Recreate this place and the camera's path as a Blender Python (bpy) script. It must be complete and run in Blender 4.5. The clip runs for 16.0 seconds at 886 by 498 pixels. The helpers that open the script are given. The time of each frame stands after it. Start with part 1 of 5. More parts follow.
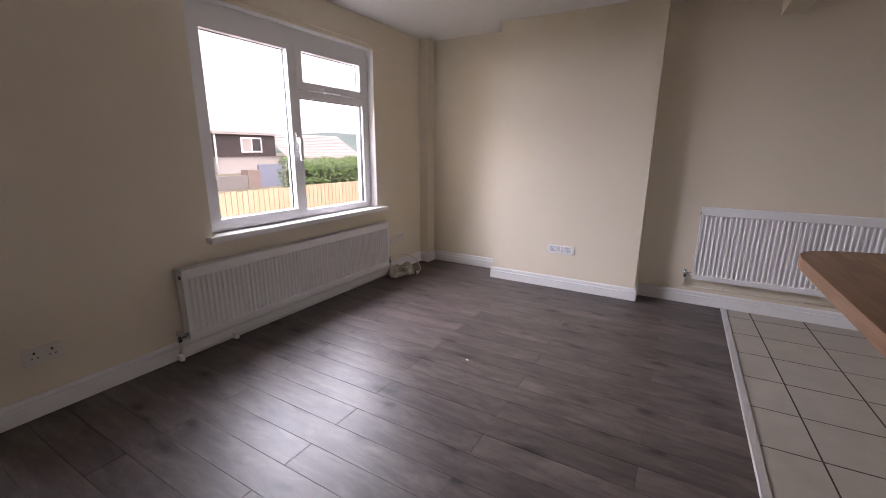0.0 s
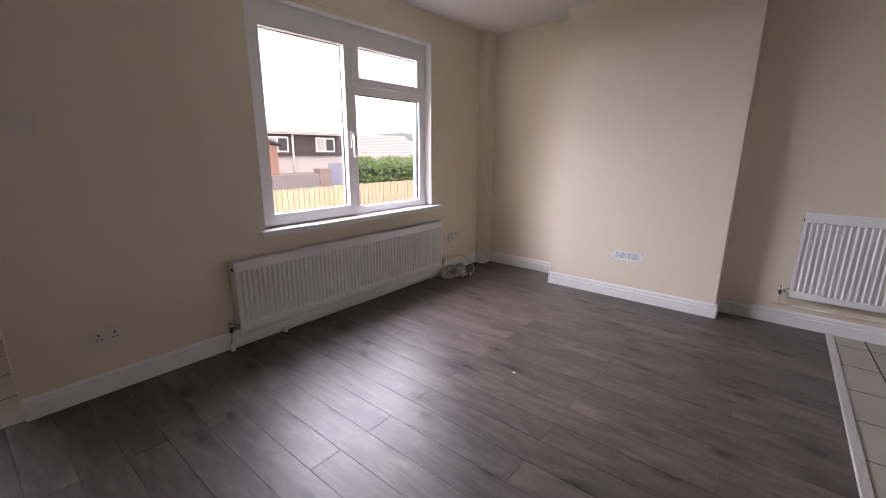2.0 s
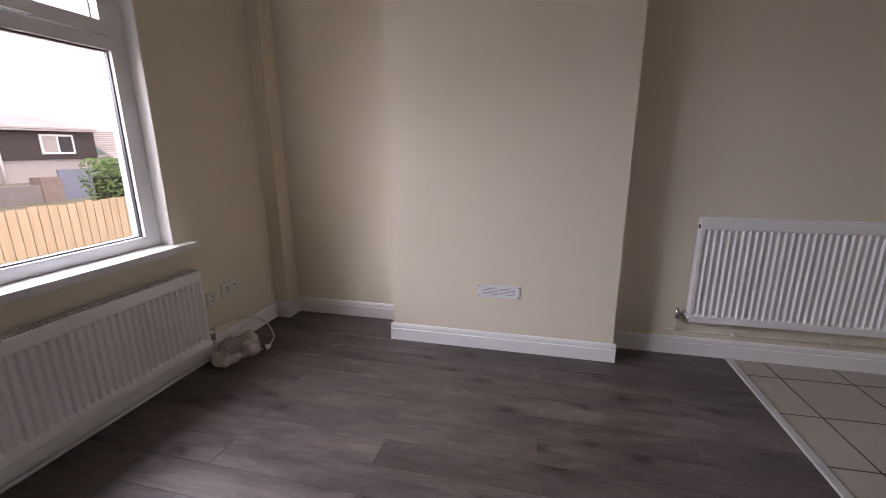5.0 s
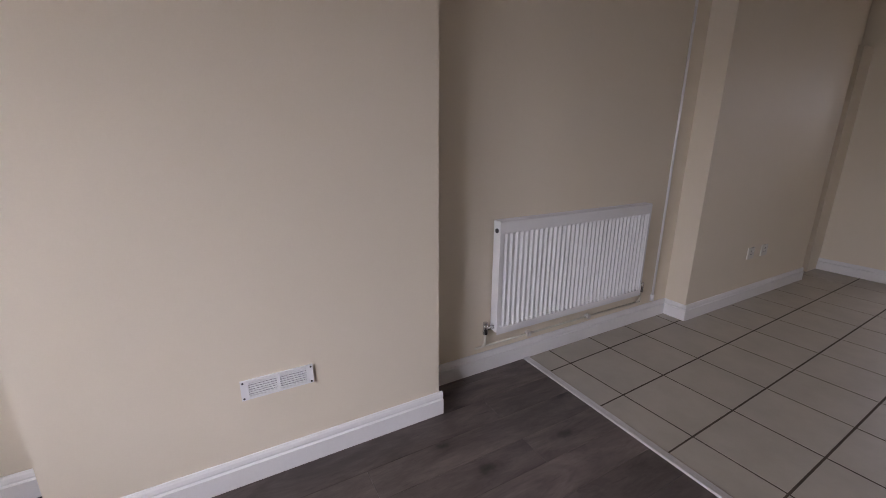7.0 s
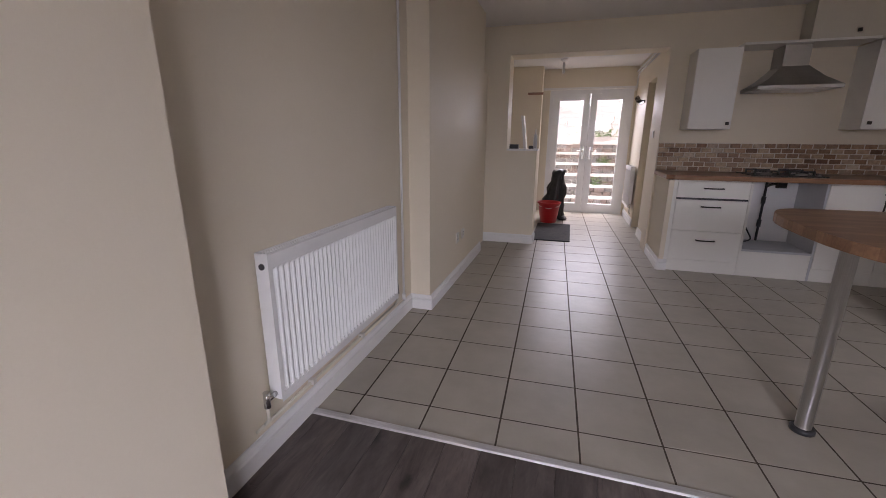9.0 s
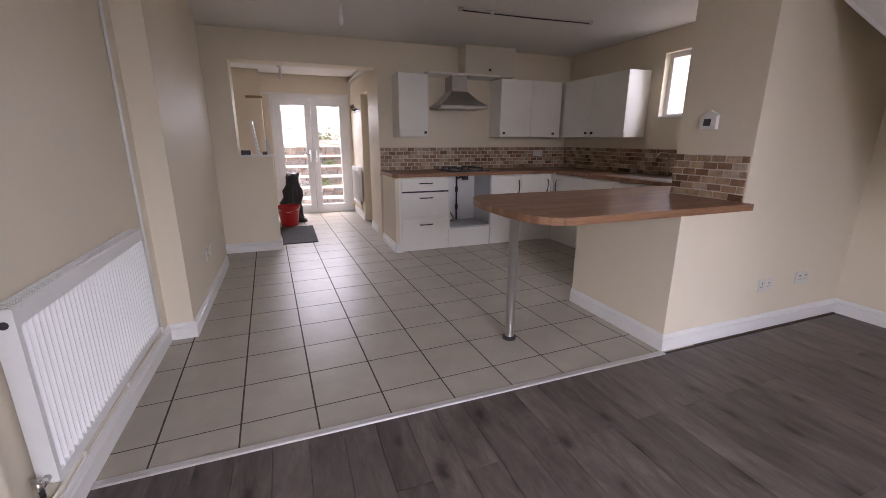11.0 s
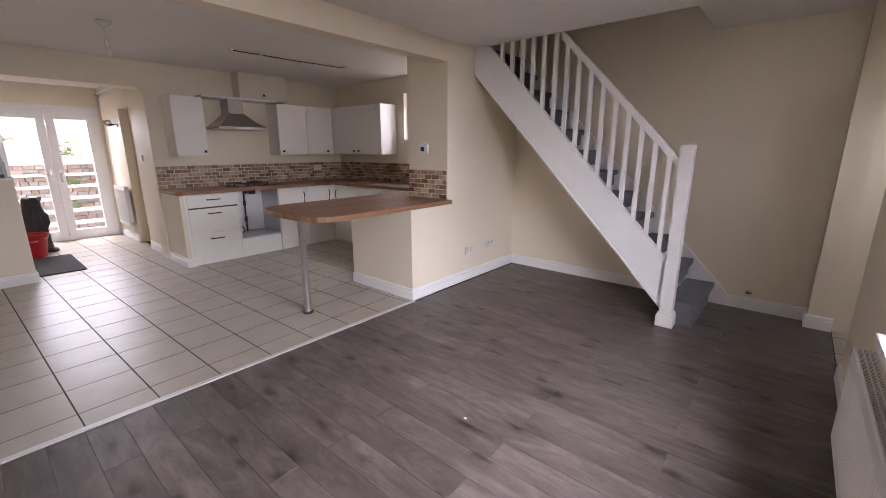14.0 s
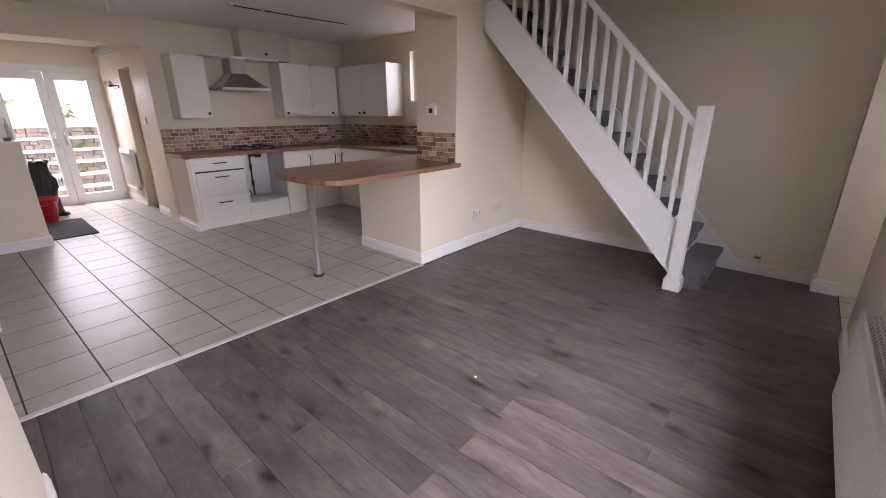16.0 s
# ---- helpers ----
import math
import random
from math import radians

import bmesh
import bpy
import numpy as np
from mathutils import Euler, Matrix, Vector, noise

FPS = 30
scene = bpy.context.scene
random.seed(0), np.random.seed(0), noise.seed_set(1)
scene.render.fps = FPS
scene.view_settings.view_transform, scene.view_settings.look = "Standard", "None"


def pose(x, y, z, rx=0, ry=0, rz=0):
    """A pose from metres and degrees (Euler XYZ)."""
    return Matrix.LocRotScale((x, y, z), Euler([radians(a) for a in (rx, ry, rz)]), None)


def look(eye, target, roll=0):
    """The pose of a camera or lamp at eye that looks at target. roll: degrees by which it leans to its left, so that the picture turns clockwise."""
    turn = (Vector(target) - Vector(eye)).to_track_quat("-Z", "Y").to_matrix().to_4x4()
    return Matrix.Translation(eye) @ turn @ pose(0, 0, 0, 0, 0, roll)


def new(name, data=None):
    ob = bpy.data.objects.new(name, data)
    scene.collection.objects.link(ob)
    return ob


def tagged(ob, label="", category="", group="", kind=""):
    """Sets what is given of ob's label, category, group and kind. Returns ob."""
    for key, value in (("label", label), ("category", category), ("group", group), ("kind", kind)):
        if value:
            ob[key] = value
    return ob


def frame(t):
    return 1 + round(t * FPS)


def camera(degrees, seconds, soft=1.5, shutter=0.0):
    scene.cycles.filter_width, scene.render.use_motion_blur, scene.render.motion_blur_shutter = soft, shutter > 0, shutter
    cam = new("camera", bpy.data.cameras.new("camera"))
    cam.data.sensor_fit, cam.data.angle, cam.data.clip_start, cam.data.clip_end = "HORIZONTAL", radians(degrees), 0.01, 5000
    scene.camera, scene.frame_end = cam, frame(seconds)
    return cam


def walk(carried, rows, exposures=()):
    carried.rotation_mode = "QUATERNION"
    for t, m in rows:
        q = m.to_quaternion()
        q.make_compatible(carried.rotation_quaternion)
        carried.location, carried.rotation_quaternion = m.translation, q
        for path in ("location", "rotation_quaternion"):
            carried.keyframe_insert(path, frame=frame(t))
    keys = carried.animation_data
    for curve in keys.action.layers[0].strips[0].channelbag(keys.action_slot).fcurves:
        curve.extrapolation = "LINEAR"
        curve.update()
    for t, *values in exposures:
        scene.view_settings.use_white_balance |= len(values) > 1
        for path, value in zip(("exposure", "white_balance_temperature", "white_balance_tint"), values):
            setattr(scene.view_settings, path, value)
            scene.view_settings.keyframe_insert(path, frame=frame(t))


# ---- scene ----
cam = camera(94.6, 16.0, soft=0.7)

PATH = [
    (0, (-3.73, -2.547, 1.27), (-2.047, -1.574, 0.797), 0.4),
    (0.5, (-3.705, -2.544, 1.264), (-1.917, -1.782, 0.794), 0.2),
    (1, (-3.70, -2.573, 1.264), (-2.055, -1.538, 0.793), 0.3),
    (1.5, (-3.655, -2.573, 1.254), (-2.146, -1.35, 0.778), 0.3),
    (2, (-3.551, -2.54, 1.243), (-2.044, -1.313, 0.768), 0.3),
    (2.5, (-3.373, -2.49, 1.246), (-1.864, -1.267, 0.768), 0.4),
    (3, (-3.231, -2.404, 1.242), (-1.72, -1.183, 0.767), 0.5),
    (3.5, (-3.059, -2.287, 1.232), (-1.57, -1.038, 0.76), 0.3),
    (4, (-2.855, -2.12, 1.238), (-1.225, -1.068, 0.753), 0.4),
    (4.5, (-2.567, -2.07, 1.205), (-0.799, -1.261, 0.739), -0.2),
    (5, (-2.297, -1.871, 1.212), (-0.413, -1.408, 0.728), -0.4),
    (7.5, (-1.208, -1.528, 1.236), (0.262, -2.768, 0.687), 0.7),
    (8, (-1.043, -1.538, 1.23), (0.156, -3.04, 0.677), 1.2),
    (8.5, (-0.952, -1.576, 1.232), (-0.053, -3.28, 0.694), 0.8),
    (9, (-0.854, -1.565, 1.226), (-0.294, -3.414, 0.709), 0.3),
    (9.5, (-0.787, -1.543, 1.234), (-0.58, -3.464, 0.717), 0.3),
    (10, (-0.757, -1.524, 1.237), (-0.925, -3.45, 0.725), 0.4),
    (12.5, (-0.32, -0.728, 1.365), (-1.38, -2.347, 0.86), -0.1),
    (13, (-0.258, -0.581, 1.361), (-1.429, -2.126, 0.871), 0.1),
    (13.5, (-0.179, -0.455, 1.371), (-1.526, -1.854, 0.896), -0.0),
    (14, (-0.122, -0.367, 1.405), (-1.597, -1.632, 0.932), -0.1),
    (14.5, (-0.07, -0.356, 1.428), (-1.569, -1.634, 1.086), 0.1),
    (15, (-0.055, -0.364, 1.418), (-1.559, -1.654, 1.147), 0.2),
    (15.5, (-0.057, -0.37, 1.393), (-1.548, -1.667, 1.085), 0.2),
    (16, (-0.091, -0.388, 1.401), (-1.514, -1.639, 0.763), -0.2),
]
walk(cam, [(t, look(eye, target, roll)) for t, eye, target, roll in PATH],
     [(t, stops, 7000, 34) for t, stops in ((0, 1.68), (3, 1.68), (4.5, 1.55), (5, 1.22), (7.5, 1.38), (8, 1.55), (8.5, 1.42), (9, 1.5), (10, 1.5), (12.5, 2.46), (14, 2.22), (16, 2.16))])
# ---- light ----
world = bpy.data.worlds.new("overcast_sky")
scene.world = world
world.use_nodes = True
wn = world.node_tree.nodes
sky = wn.new("ShaderNodeTexSky")
sky.sky_type, sky.sun_disc = "NISHITA", False
sky.sun_elevation, sky.sun_rotation = radians(48), radians(200)
sky.air_density, sky.dust_density, sky.ozone_density = 1.0, 1.5, 1.0
pale = wn.new("ShaderNodeHueSaturation")
pale.inputs["Saturation"].default_value = 0.4
world.node_tree.links.new(sky.outputs[0], pale.inputs["Color"])
world.node_tree.links.new(pale.outputs[0], wn["Background"].inputs[0])
wn["Background"].inputs[1].default_value = 0.15
sun = new("sun", bpy.data.lights.new("sun", "SUN"))
sun.data.energy, sun.data.angle, sun.data.color = 1.2, radians(25), (1.0, 0.97, 0.92)
sun.matrix_world = look((0, 0, 20), (3.0, 6.0, 5.0))


def window_light(name, eye, target, sx, sy, power):
    """Sky light that enters by a window's opening."""
    ob = new(name, bpy.data.lights.new(name, "AREA"))
    ob.data.shape, ob.data.size, ob.data.size_y, ob.data.energy = "RECTANGLE", sx, sy, power
    ob.data.color = (0.76, 0.895, 1.0)
    ob.matrix_world = look(eye, target)
    return ob


window_light("window_sky", (-1.3, 2.0, 2.95), (-1.3, -3.0, 0.63), 6.2, 2.9, 490)
window_light("door_sky", (-1.1, -9.75, 2.2), (-1.1, -7.0, 0.2), 1.2, 1.0, 48)
window_light("side_sky", (-5.0, -4.35, 2.3), (-3.6, -4.35, 1.0), 1.0, 0.6, 11)

# ---- materials ----


def material(name, rough=0.5, metal=0.0):
    m = bpy.data.materials.new(name)
    m.use_nodes = True
    b = m.node_tree.nodes["Principled BSDF"]
    b.inputs["Roughness"].default_value, b.inputs["Metallic"].default_value = rough, metal
    return m, m.node_tree, b


def node(tree, kind, **values):
    n = tree.nodes.new(kind)
    for key, value in values.items():
        n.inputs[key.replace("_", " ")].default_value = value
    return n


def coords(tree, scale=(1, 1, 1), own=False):
    c = tree.nodes.new("ShaderNodeTexCoord")
    mp = tree.nodes.new("ShaderNodeMapping")
    mp.inputs["Scale"].default_value = scale
    if own:
        info = tree.nodes.new("ShaderNodeObjectInfo")
        mul = tree.nodes.new("ShaderNodeMath")
        mul.operation = "MULTIPLY"
        mul.inputs[1].default_value = 37.0
        tree.links.new(info.outputs["Random"], mul.inputs[0])
        tree.links.new(mul.outputs[0], mp.inputs["Location"])
        tree.links.new(c.outputs["Object"], mp.inputs["Vector"])
    else:
        g = tree.nodes.new("ShaderNodeNewGeometry")
        tree.links.new(g.outputs["Position"], mp.inputs["Vector"])
    return mp


def ramp(tree, source, stops):
    r = tree.nodes.new("ShaderNodeValToRGB")
    while len(r.color_ramp.elements) < len(stops):
        r.color_ramp.elements.new(0.5)
    for e, (p, c) in zip(r.color_ramp.elements, stops):
        e.position, e.color = p, (*c, 1)
    tree.links.new(source, r.inputs[0])
    return r


def mottled(name, dark, light, scale=6.0, rough=0.5, metal=0.0, bump=0.0, fine=60.0, stretch=(1, 1, 1), own=False, spread=0.2):
    """A surface that varies at two scales: broad stains and fine grain."""
    m, tree, b = material(name, rough, metal)
    mp = coords(tree, stretch, own)
    n1 = node(tree, "ShaderNodeTexNoise", Scale=scale, Detail=5.0, Roughness=0.6)
    n2 = node(tree, "ShaderNodeTexNoise", Scale=fine, Detail=4.0, Roughness=0.7)
    for n in (n1, n2):
        tree.links.new(mp.outputs[0], n.inputs["Vector"])
    mix = node(tree, "ShaderNodeMix")
    mix.inputs["Factor"].default_value = 0.35
    tree.links.new(n1.outputs[0], mix.inputs[2])
    tree.links.new(n2.outputs[0], mix.inputs[3])
    r = ramp(tree, mix.outputs[0], [(0.5 - spread, dark), (0.5 + spread, light)])
    tree.links.new(r.outputs[0], b.inputs["Base Color"])
    if bump:
        bp = node(tree, "ShaderNodeBump", Strength=bump, Distance=0.002)
        tree.links.new(n2.outputs[0], bp.inputs["Height"])
        tree.links.new(bp.outputs[0], b.inputs["Normal"])
    return m


CREAM = mottled("cream_paint", (0.745, 0.664, 0.528), (0.785, 0.704, 0.568), 1.6, 0.55, bump=0.12, fine=140)
WHITE_CEIL = mottled("ceiling_paint", (0.74, 0.72, 0.70), (0.79, 0.77, 0.75), 1.4, 0.7, bump=0.1, fine=120)
GLOSS = mottled("white_gloss_paint", (0.76, 0.755, 0.74), (0.82, 0.815, 0.80), 5, 0.3, bump=0.05)
UPVC = mottled("white_plastic", (0.80, 0.80, 0.80), (0.84, 0.84, 0.84), 4, 0.25)
RAD = mottled("radiator_enamel", (0.78, 0.78, 0.77), (0.83, 0.83, 0.82), 4, 0.28)
UNIT = mottled("cream_white_cabinet", (0.79, 0.775, 0.725), (0.83, 0.815, 0.765), 3, 0.35)
UNIT_DEEP = mottled("deeper_cream_cabinet", (0.60, 0.555, 0.46), (0.65, 0.605, 0.51), 3, 0.45)
GREY_IN = mottled("grey_board", (0.50, 0.51, 0.53), (0.57, 0.58, 0.60), 4, 0.5)
STEEL = mottled("brushed_steel", (0.48, 0.47, 0.46), (0.62, 0.61, 0.60), 8, 0.32, 1.0, stretch=(40, 40, 1))
STRIP = mottled("worn_aluminium", (0.55, 0.54, 0.53), (0.80, 0.79, 0.78), 14, 0.4, 0.6, stretch=(1, 6, 6))
CHROME = mottled("chrome", (0.62, 0.62, 0.62), (0.72, 0.72, 0.72), 8, 0.16, 1.0)
HOODM = mottled("hood_steel", (0.40, 0.385, 0.365), (0.50, 0.485, 0.465), 8, 0.35, 1.0)
BLACK = mottled("black_iron_and_shade", (0.015, 0.014, 0.013), (0.035, 0.033, 0.03), 9, 0.45, bump=0.2)
BRONZE = mottled("dark_bronze", (0.03, 0.025, 0.02), (0.07, 0.06, 0.05), 9, 0.4, 0.6)
CARPET = mottled("grey_carpet", (0.085, 0.085, 0.095), (0.18, 0.18, 0.195), 30, 0.95, bump=0.9, fine=420)
MAT = mottled("dark_doormat", (0.03, 0.03, 0.032), (0.07, 0.07, 0.072), 20, 0.95, bump=0.9, fine=300)
GROUT = mottled("grout", (0.045, 0.032, 0.022), (0.085, 0.062, 0.043), 8, 0.9, bump=0.3)
SGROUT = mottled("pale_grout", (0.60, 0.55, 0.47), (0.70, 0.65, 0.57), 8, 0.9, bump=0.3)
RED = mottled("red_plastic", (0.42, 0.012, 0.015), (0.52, 0.02, 0.022), 5, 0.4)
BAGM = mottled("black_bag", (0.008, 0.008, 0.009), (0.025, 0.025, 0.027), 14, 0.4, bump=0.5, fine=40)
CLEARBAG = mottled("clouded_plastic", (0.22, 0.21, 0.18), (0.66, 0.63, 0.56), 26, 0.25, bump=0.6, fine=70)
CABLE = mottled("cream_cable", (0.62, 0.58, 0.48), (0.70, 0.66, 0.56), 9, 0.5)
SOCKET = mottled("socket_plastic", (0.67, 0.64, 0.58), (0.72, 0.69, 0.63), 9, 0.35)
# dark plastic, also the painted shade in the radiator and drawer gaps
DARKP = mottled("dark_plastic_and_shade", (0.02, 0.02, 0.022), (0.05, 0.05, 0.055), 9, 0.4)
VENT_SHADE = mottled("vent_gap_shade", (0.15, 0.15, 0.16), (0.22, 0.22, 0.23), 9, 0.8)
BLUET = mottled("blue_tape", (0.01, 0.09, 0.32), (0.02, 0.14, 0.42), 9, 0.5)
FENCE = mottled("fence_timber", (0.40, 0.29, 0.18), (0.56, 0.44, 0.30), 3, 0.8, bump=0.4, fine=30, stretch=(6, 6, 0.6), own=True)
SHED = mottled("orange_timber", (0.28, 0.15, 0.10), (0.42, 0.26, 0.19), 2.5, 0.8, bump=0.4, fine=30, stretch=(0.5, 0.5, 5))
SHINGLE = mottled("dark_tile_hanging", (0.045, 0.035, 0.037), (0.10, 0.08, 0.08), 9, 0.8, bump=0.5)
ROOFM = mottled("pale_roof_tile", (0.40, 0.37, 0.35), (0.55, 0.51, 0.48), 3, 0.85, bump=0.4, own=True)
RENDER = mottled("pale_render", (0.34, 0.32, 0.30), (0.46, 0.44, 0.41), 3, 0.9, bump=0.4)
STONE = mottled("grey_stone", (0.14, 0.13, 0.12), (0.32, 0.30, 0.28), 9, 0.9, bump=0.8, fine=40)
RSTONE = mottled("red_stone", (0.17, 0.125, 0.105), (0.36, 0.29, 0.25), 8, 0.9, bump=0.8, fine=40, own=True)
SLAB = mottled("pale_slab", (0.60, 0.57, 0.52), (0.76, 0.73, 0.69), 4, 0.85, bump=0.5)
EARTH = mottled("pale_bank", (0.35, 0.32, 0.27), (0.62, 0.58, 0.52), 3, 0.95, bump=0.8, fine=25)
GROUND = mottled("rough_ground", (0.10, 0.11, 0.06), (0.26, 0.24, 0.18), 0.7, 0.95, bump=0.8, fine=12)
LEAF = mottled("hedge_leaf", (0.04, 0.11, 0.02), (0.15, 0.27, 0.065), 4, 0.6)
HILL = mottled("far_woods", (0.09, 0.14, 0.13), (0.16, 0.22, 0.20), 0.05, 0.95)
BLUEDOOR = mottled("blue_gate_paint", (0.16, 0.19, 0.25), (0.24, 0.27, 0.34), 3, 0.6)


def laminate():
    m, tree, b = material("grey_laminate", 0.32)
    mp = coords(tree, (1, 1, 1), own=True)
    st = tree.nodes.new("ShaderNodeMapping")
    st.inputs["Scale"].default_value = (5.0, 1.3, 1.0)
    tree.links.new(mp.outputs[0], st.inputs["Vector"])
    grain = node(tree, "ShaderNodeTexNoise", Scale=3.2, Detail=8.0, Roughness=0.62, Distortion=0.6)
    fine = node(tree, "ShaderNodeTexNoise", Scale=22.0, Detail=4.0, Roughness=0.65)
    tree.links.new(st.outputs[0], grain.inputs["Vector"])
    tree.links.new(st.outputs[0], fine.inputs["Vector"])
    kn = tree.nodes.new("ShaderNodeMapping")
    kn.inputs["Scale"].default_value = (5.2, 2.3, 1.0)
    tree.links.new(mp.outputs[0], kn.inputs["Vector"])
    wob = node(tree, "ShaderNodeTexNoise", Scale=7.0, Detail=4.0, Roughness=0.7)
    tree.links.new(mp.outputs[0], wob.inputs["Vector"])
    bend = node(tree, "ShaderNodeVectorMath")
    bend.operation = "MULTIPLY_ADD"
    bend.inputs[1].default_value = (0.35, 0.35, 0.0)
    tree.links.new(wob.outputs["Color"], bend.inputs[0])
    tree.links.new(kn.outputs[0], bend.inputs[2])
    vor = node(tree, "ShaderNodeTexVoronoi", Scale=1.0)
    vor.voronoi_dimensions = "2D"
    tree.links.new(bend.outputs[0], vor.inputs["Vector"])
    few = node(tree, "ShaderNodeSeparateColor")
    tree.links.new(vor.outputs["Color"], few.inputs[0])
    pick = node(tree, "ShaderNodeMapRange", From_Min=0.2, From_Max=0.62, To_Min=0.3, To_Max=0.0)
    tree.links.new(few.outputs[0], pick.inputs[0])
    dist = node(tree, "ShaderNodeMath")
    dist.operation = "ADD"
    tree.links.new(vor.outputs["Distance"], dist.inputs[0])
    tree.links.new(pick.outputs[0], dist.inputs[1])
    knot = ramp(tree, dist.outputs[0], [(0.0, (0.16, 0.15, 0.15)), (0.07, (0.36, 0.35, 0.35)), (0.13, (0.75, 0.74, 0.74)), (0.24, (1, 1, 1))])
    band = node(tree, "ShaderNodeTexNoise", Scale=1.6, Detail=5.0, Roughness=0.7, Distortion=1.0)
    tree.links.new(st.outputs[0], band.inputs["Vector"])
    smoke = ramp(tree, band.outputs[0], [(0.34, (0.66, 0.645, 0.64)), (0.5, (1.0, 0.99, 0.985)), (0.68, (1.4, 1.37, 1.36))])
    mix = node(tree, "ShaderNodeMix")
    mix.inputs["Factor"].default_value = 0.22
    tree.links.new(grain.outputs[0], mix.inputs[2])
    tree.links.new(fine.outputs[0], mix.inputs[3])
    r = ramp(tree, mix.outputs[0], [(0.26, (0.064, 0.050, 0.046)), (0.5, (0.101, 0.081, 0.075)), (0.74, (0.145, 0.120, 0.112))])
    mul = tree.nodes.new("ShaderNodeMix")
    mul.data_type, mul.blend_type = "RGBA", "MULTIPLY"
    mul.inputs[0].default_value = 1.0
    tree.links.new(r.outputs[0], mul.inputs[6])
    tree.links.new(knot.outputs[0], mul.inputs[7])
    mul2 = tree.nodes.new("ShaderNodeMix")
    mul2.data_type, mul2.blend_type = "RGBA", "MULTIPLY"
    mul2.inputs[0].default_value = 1.0
    tree.links.new(mul.outputs[2], mul2.inputs[6])
    tree.links.new(smoke.outputs[0], mul2.inputs[7])
    sm = tree.nodes.new("ShaderNodeMapping")
    sm.inputs["Scale"].default_value = (26.0, 3.4, 1.0)
    tree.links.new(mp.outputs[0], sm.inputs["Vector"])
    crack = node(tree, "ShaderNodeTexNoise", Scale=2.4, Detail=6.0, Roughness=0.68, Distortion=0.35)
    tree.links.new(sm.outputs[0], crack.inputs["Vector"])
    streak = ramp(tree, crack.outputs[0], [(0.28, (0.55, 0.53, 0.52)), (0.40, (0.93, 0.92, 0.915)), (0.62, (1.03, 1.02, 1.015)), (0.78, (1.12, 1.11, 1.10))])
    mul3 = tree.nodes.new("ShaderNodeMix")
    mul3.data_type, mul3.blend_type = "RGBA", "MULTIPLY"
    mul3.inputs[0].default_value = 1.0
    tree.links.new(mul2.outputs[2], mul3.inputs[6])
    tree.links.new(streak.outputs[0], mul3.inputs[7])
    info = tree.nodes.new("ShaderNodeObjectInfo")
    mr = node(tree, "ShaderNodeMapRange", To_Min=0.84, To_Max=1.16)
    tree.links.new(info.outputs["Random"], mr.inputs[0])
    hsv = tree.nodes.new("ShaderNodeHueSaturation")
    tree.links.new(mr.outputs[0], hsv.inputs["Value"])
    tree.links.new(mul3.outputs[2], hsv.inputs["Color"])
    tree.links.new(hsv.outputs[0], b.inputs["Base Color"])
    rr = node(tree, "ShaderNodeMapRange", To_Min=0.32, To_Max=0.50)
    tree.links.new(fine.outputs[0], rr.inputs[0])
    tree.links.new(rr.outputs[0], b.inputs["Roughness"])
    bp = node(tree, "ShaderNodeBump", Strength=0.25, Distance=0.0012)
    tree.links.new(mix.outputs[0], bp.inputs["Height"])
    tree.links.new(bp.outputs[0], b.inputs["Normal"])
    return m


def ceramic():
    m, tree, b = material("cream_ceramic_tile", 0.28)
    mp = coords(tree, (1, 1, 1), own=True)
    n1 = node(tree, "ShaderNodeTexNoise", Scale=5.0, Detail=5.0, Roughness=0.6)
    n2 = node(tree, "ShaderNodeTexNoise", Scale=26.0, Detail=4.0, Roughness=0.6)
    for n in (n1, n2):
        tree.links.new(mp.outputs[0], n.inputs["Vector"])
    r = ramp(tree, n1.outputs[0], [(0.3, (0.362, 0.327, 0.270)), (0.7, (0.430, 0.390, 0.325))])
    tree.links.new(r.outputs[0], b.inputs["Base Color"])
    rr = node(tree, "ShaderNodeMapRange", To_Min=0.26, To_Max=0.48)
    tree.links.new(n2.outputs[0], rr.inputs[0])
    tree.links.new(rr.outputs[0], b.inputs["Roughness"])
    bp = node(tree, "ShaderNodeBump", Strength=0.35, Distance=0.003)
    tree.links.new(n2.outputs[0], bp.inputs["Height"])
    tree.links.new(bp.outputs[0], b.inputs["Normal"])
    return m


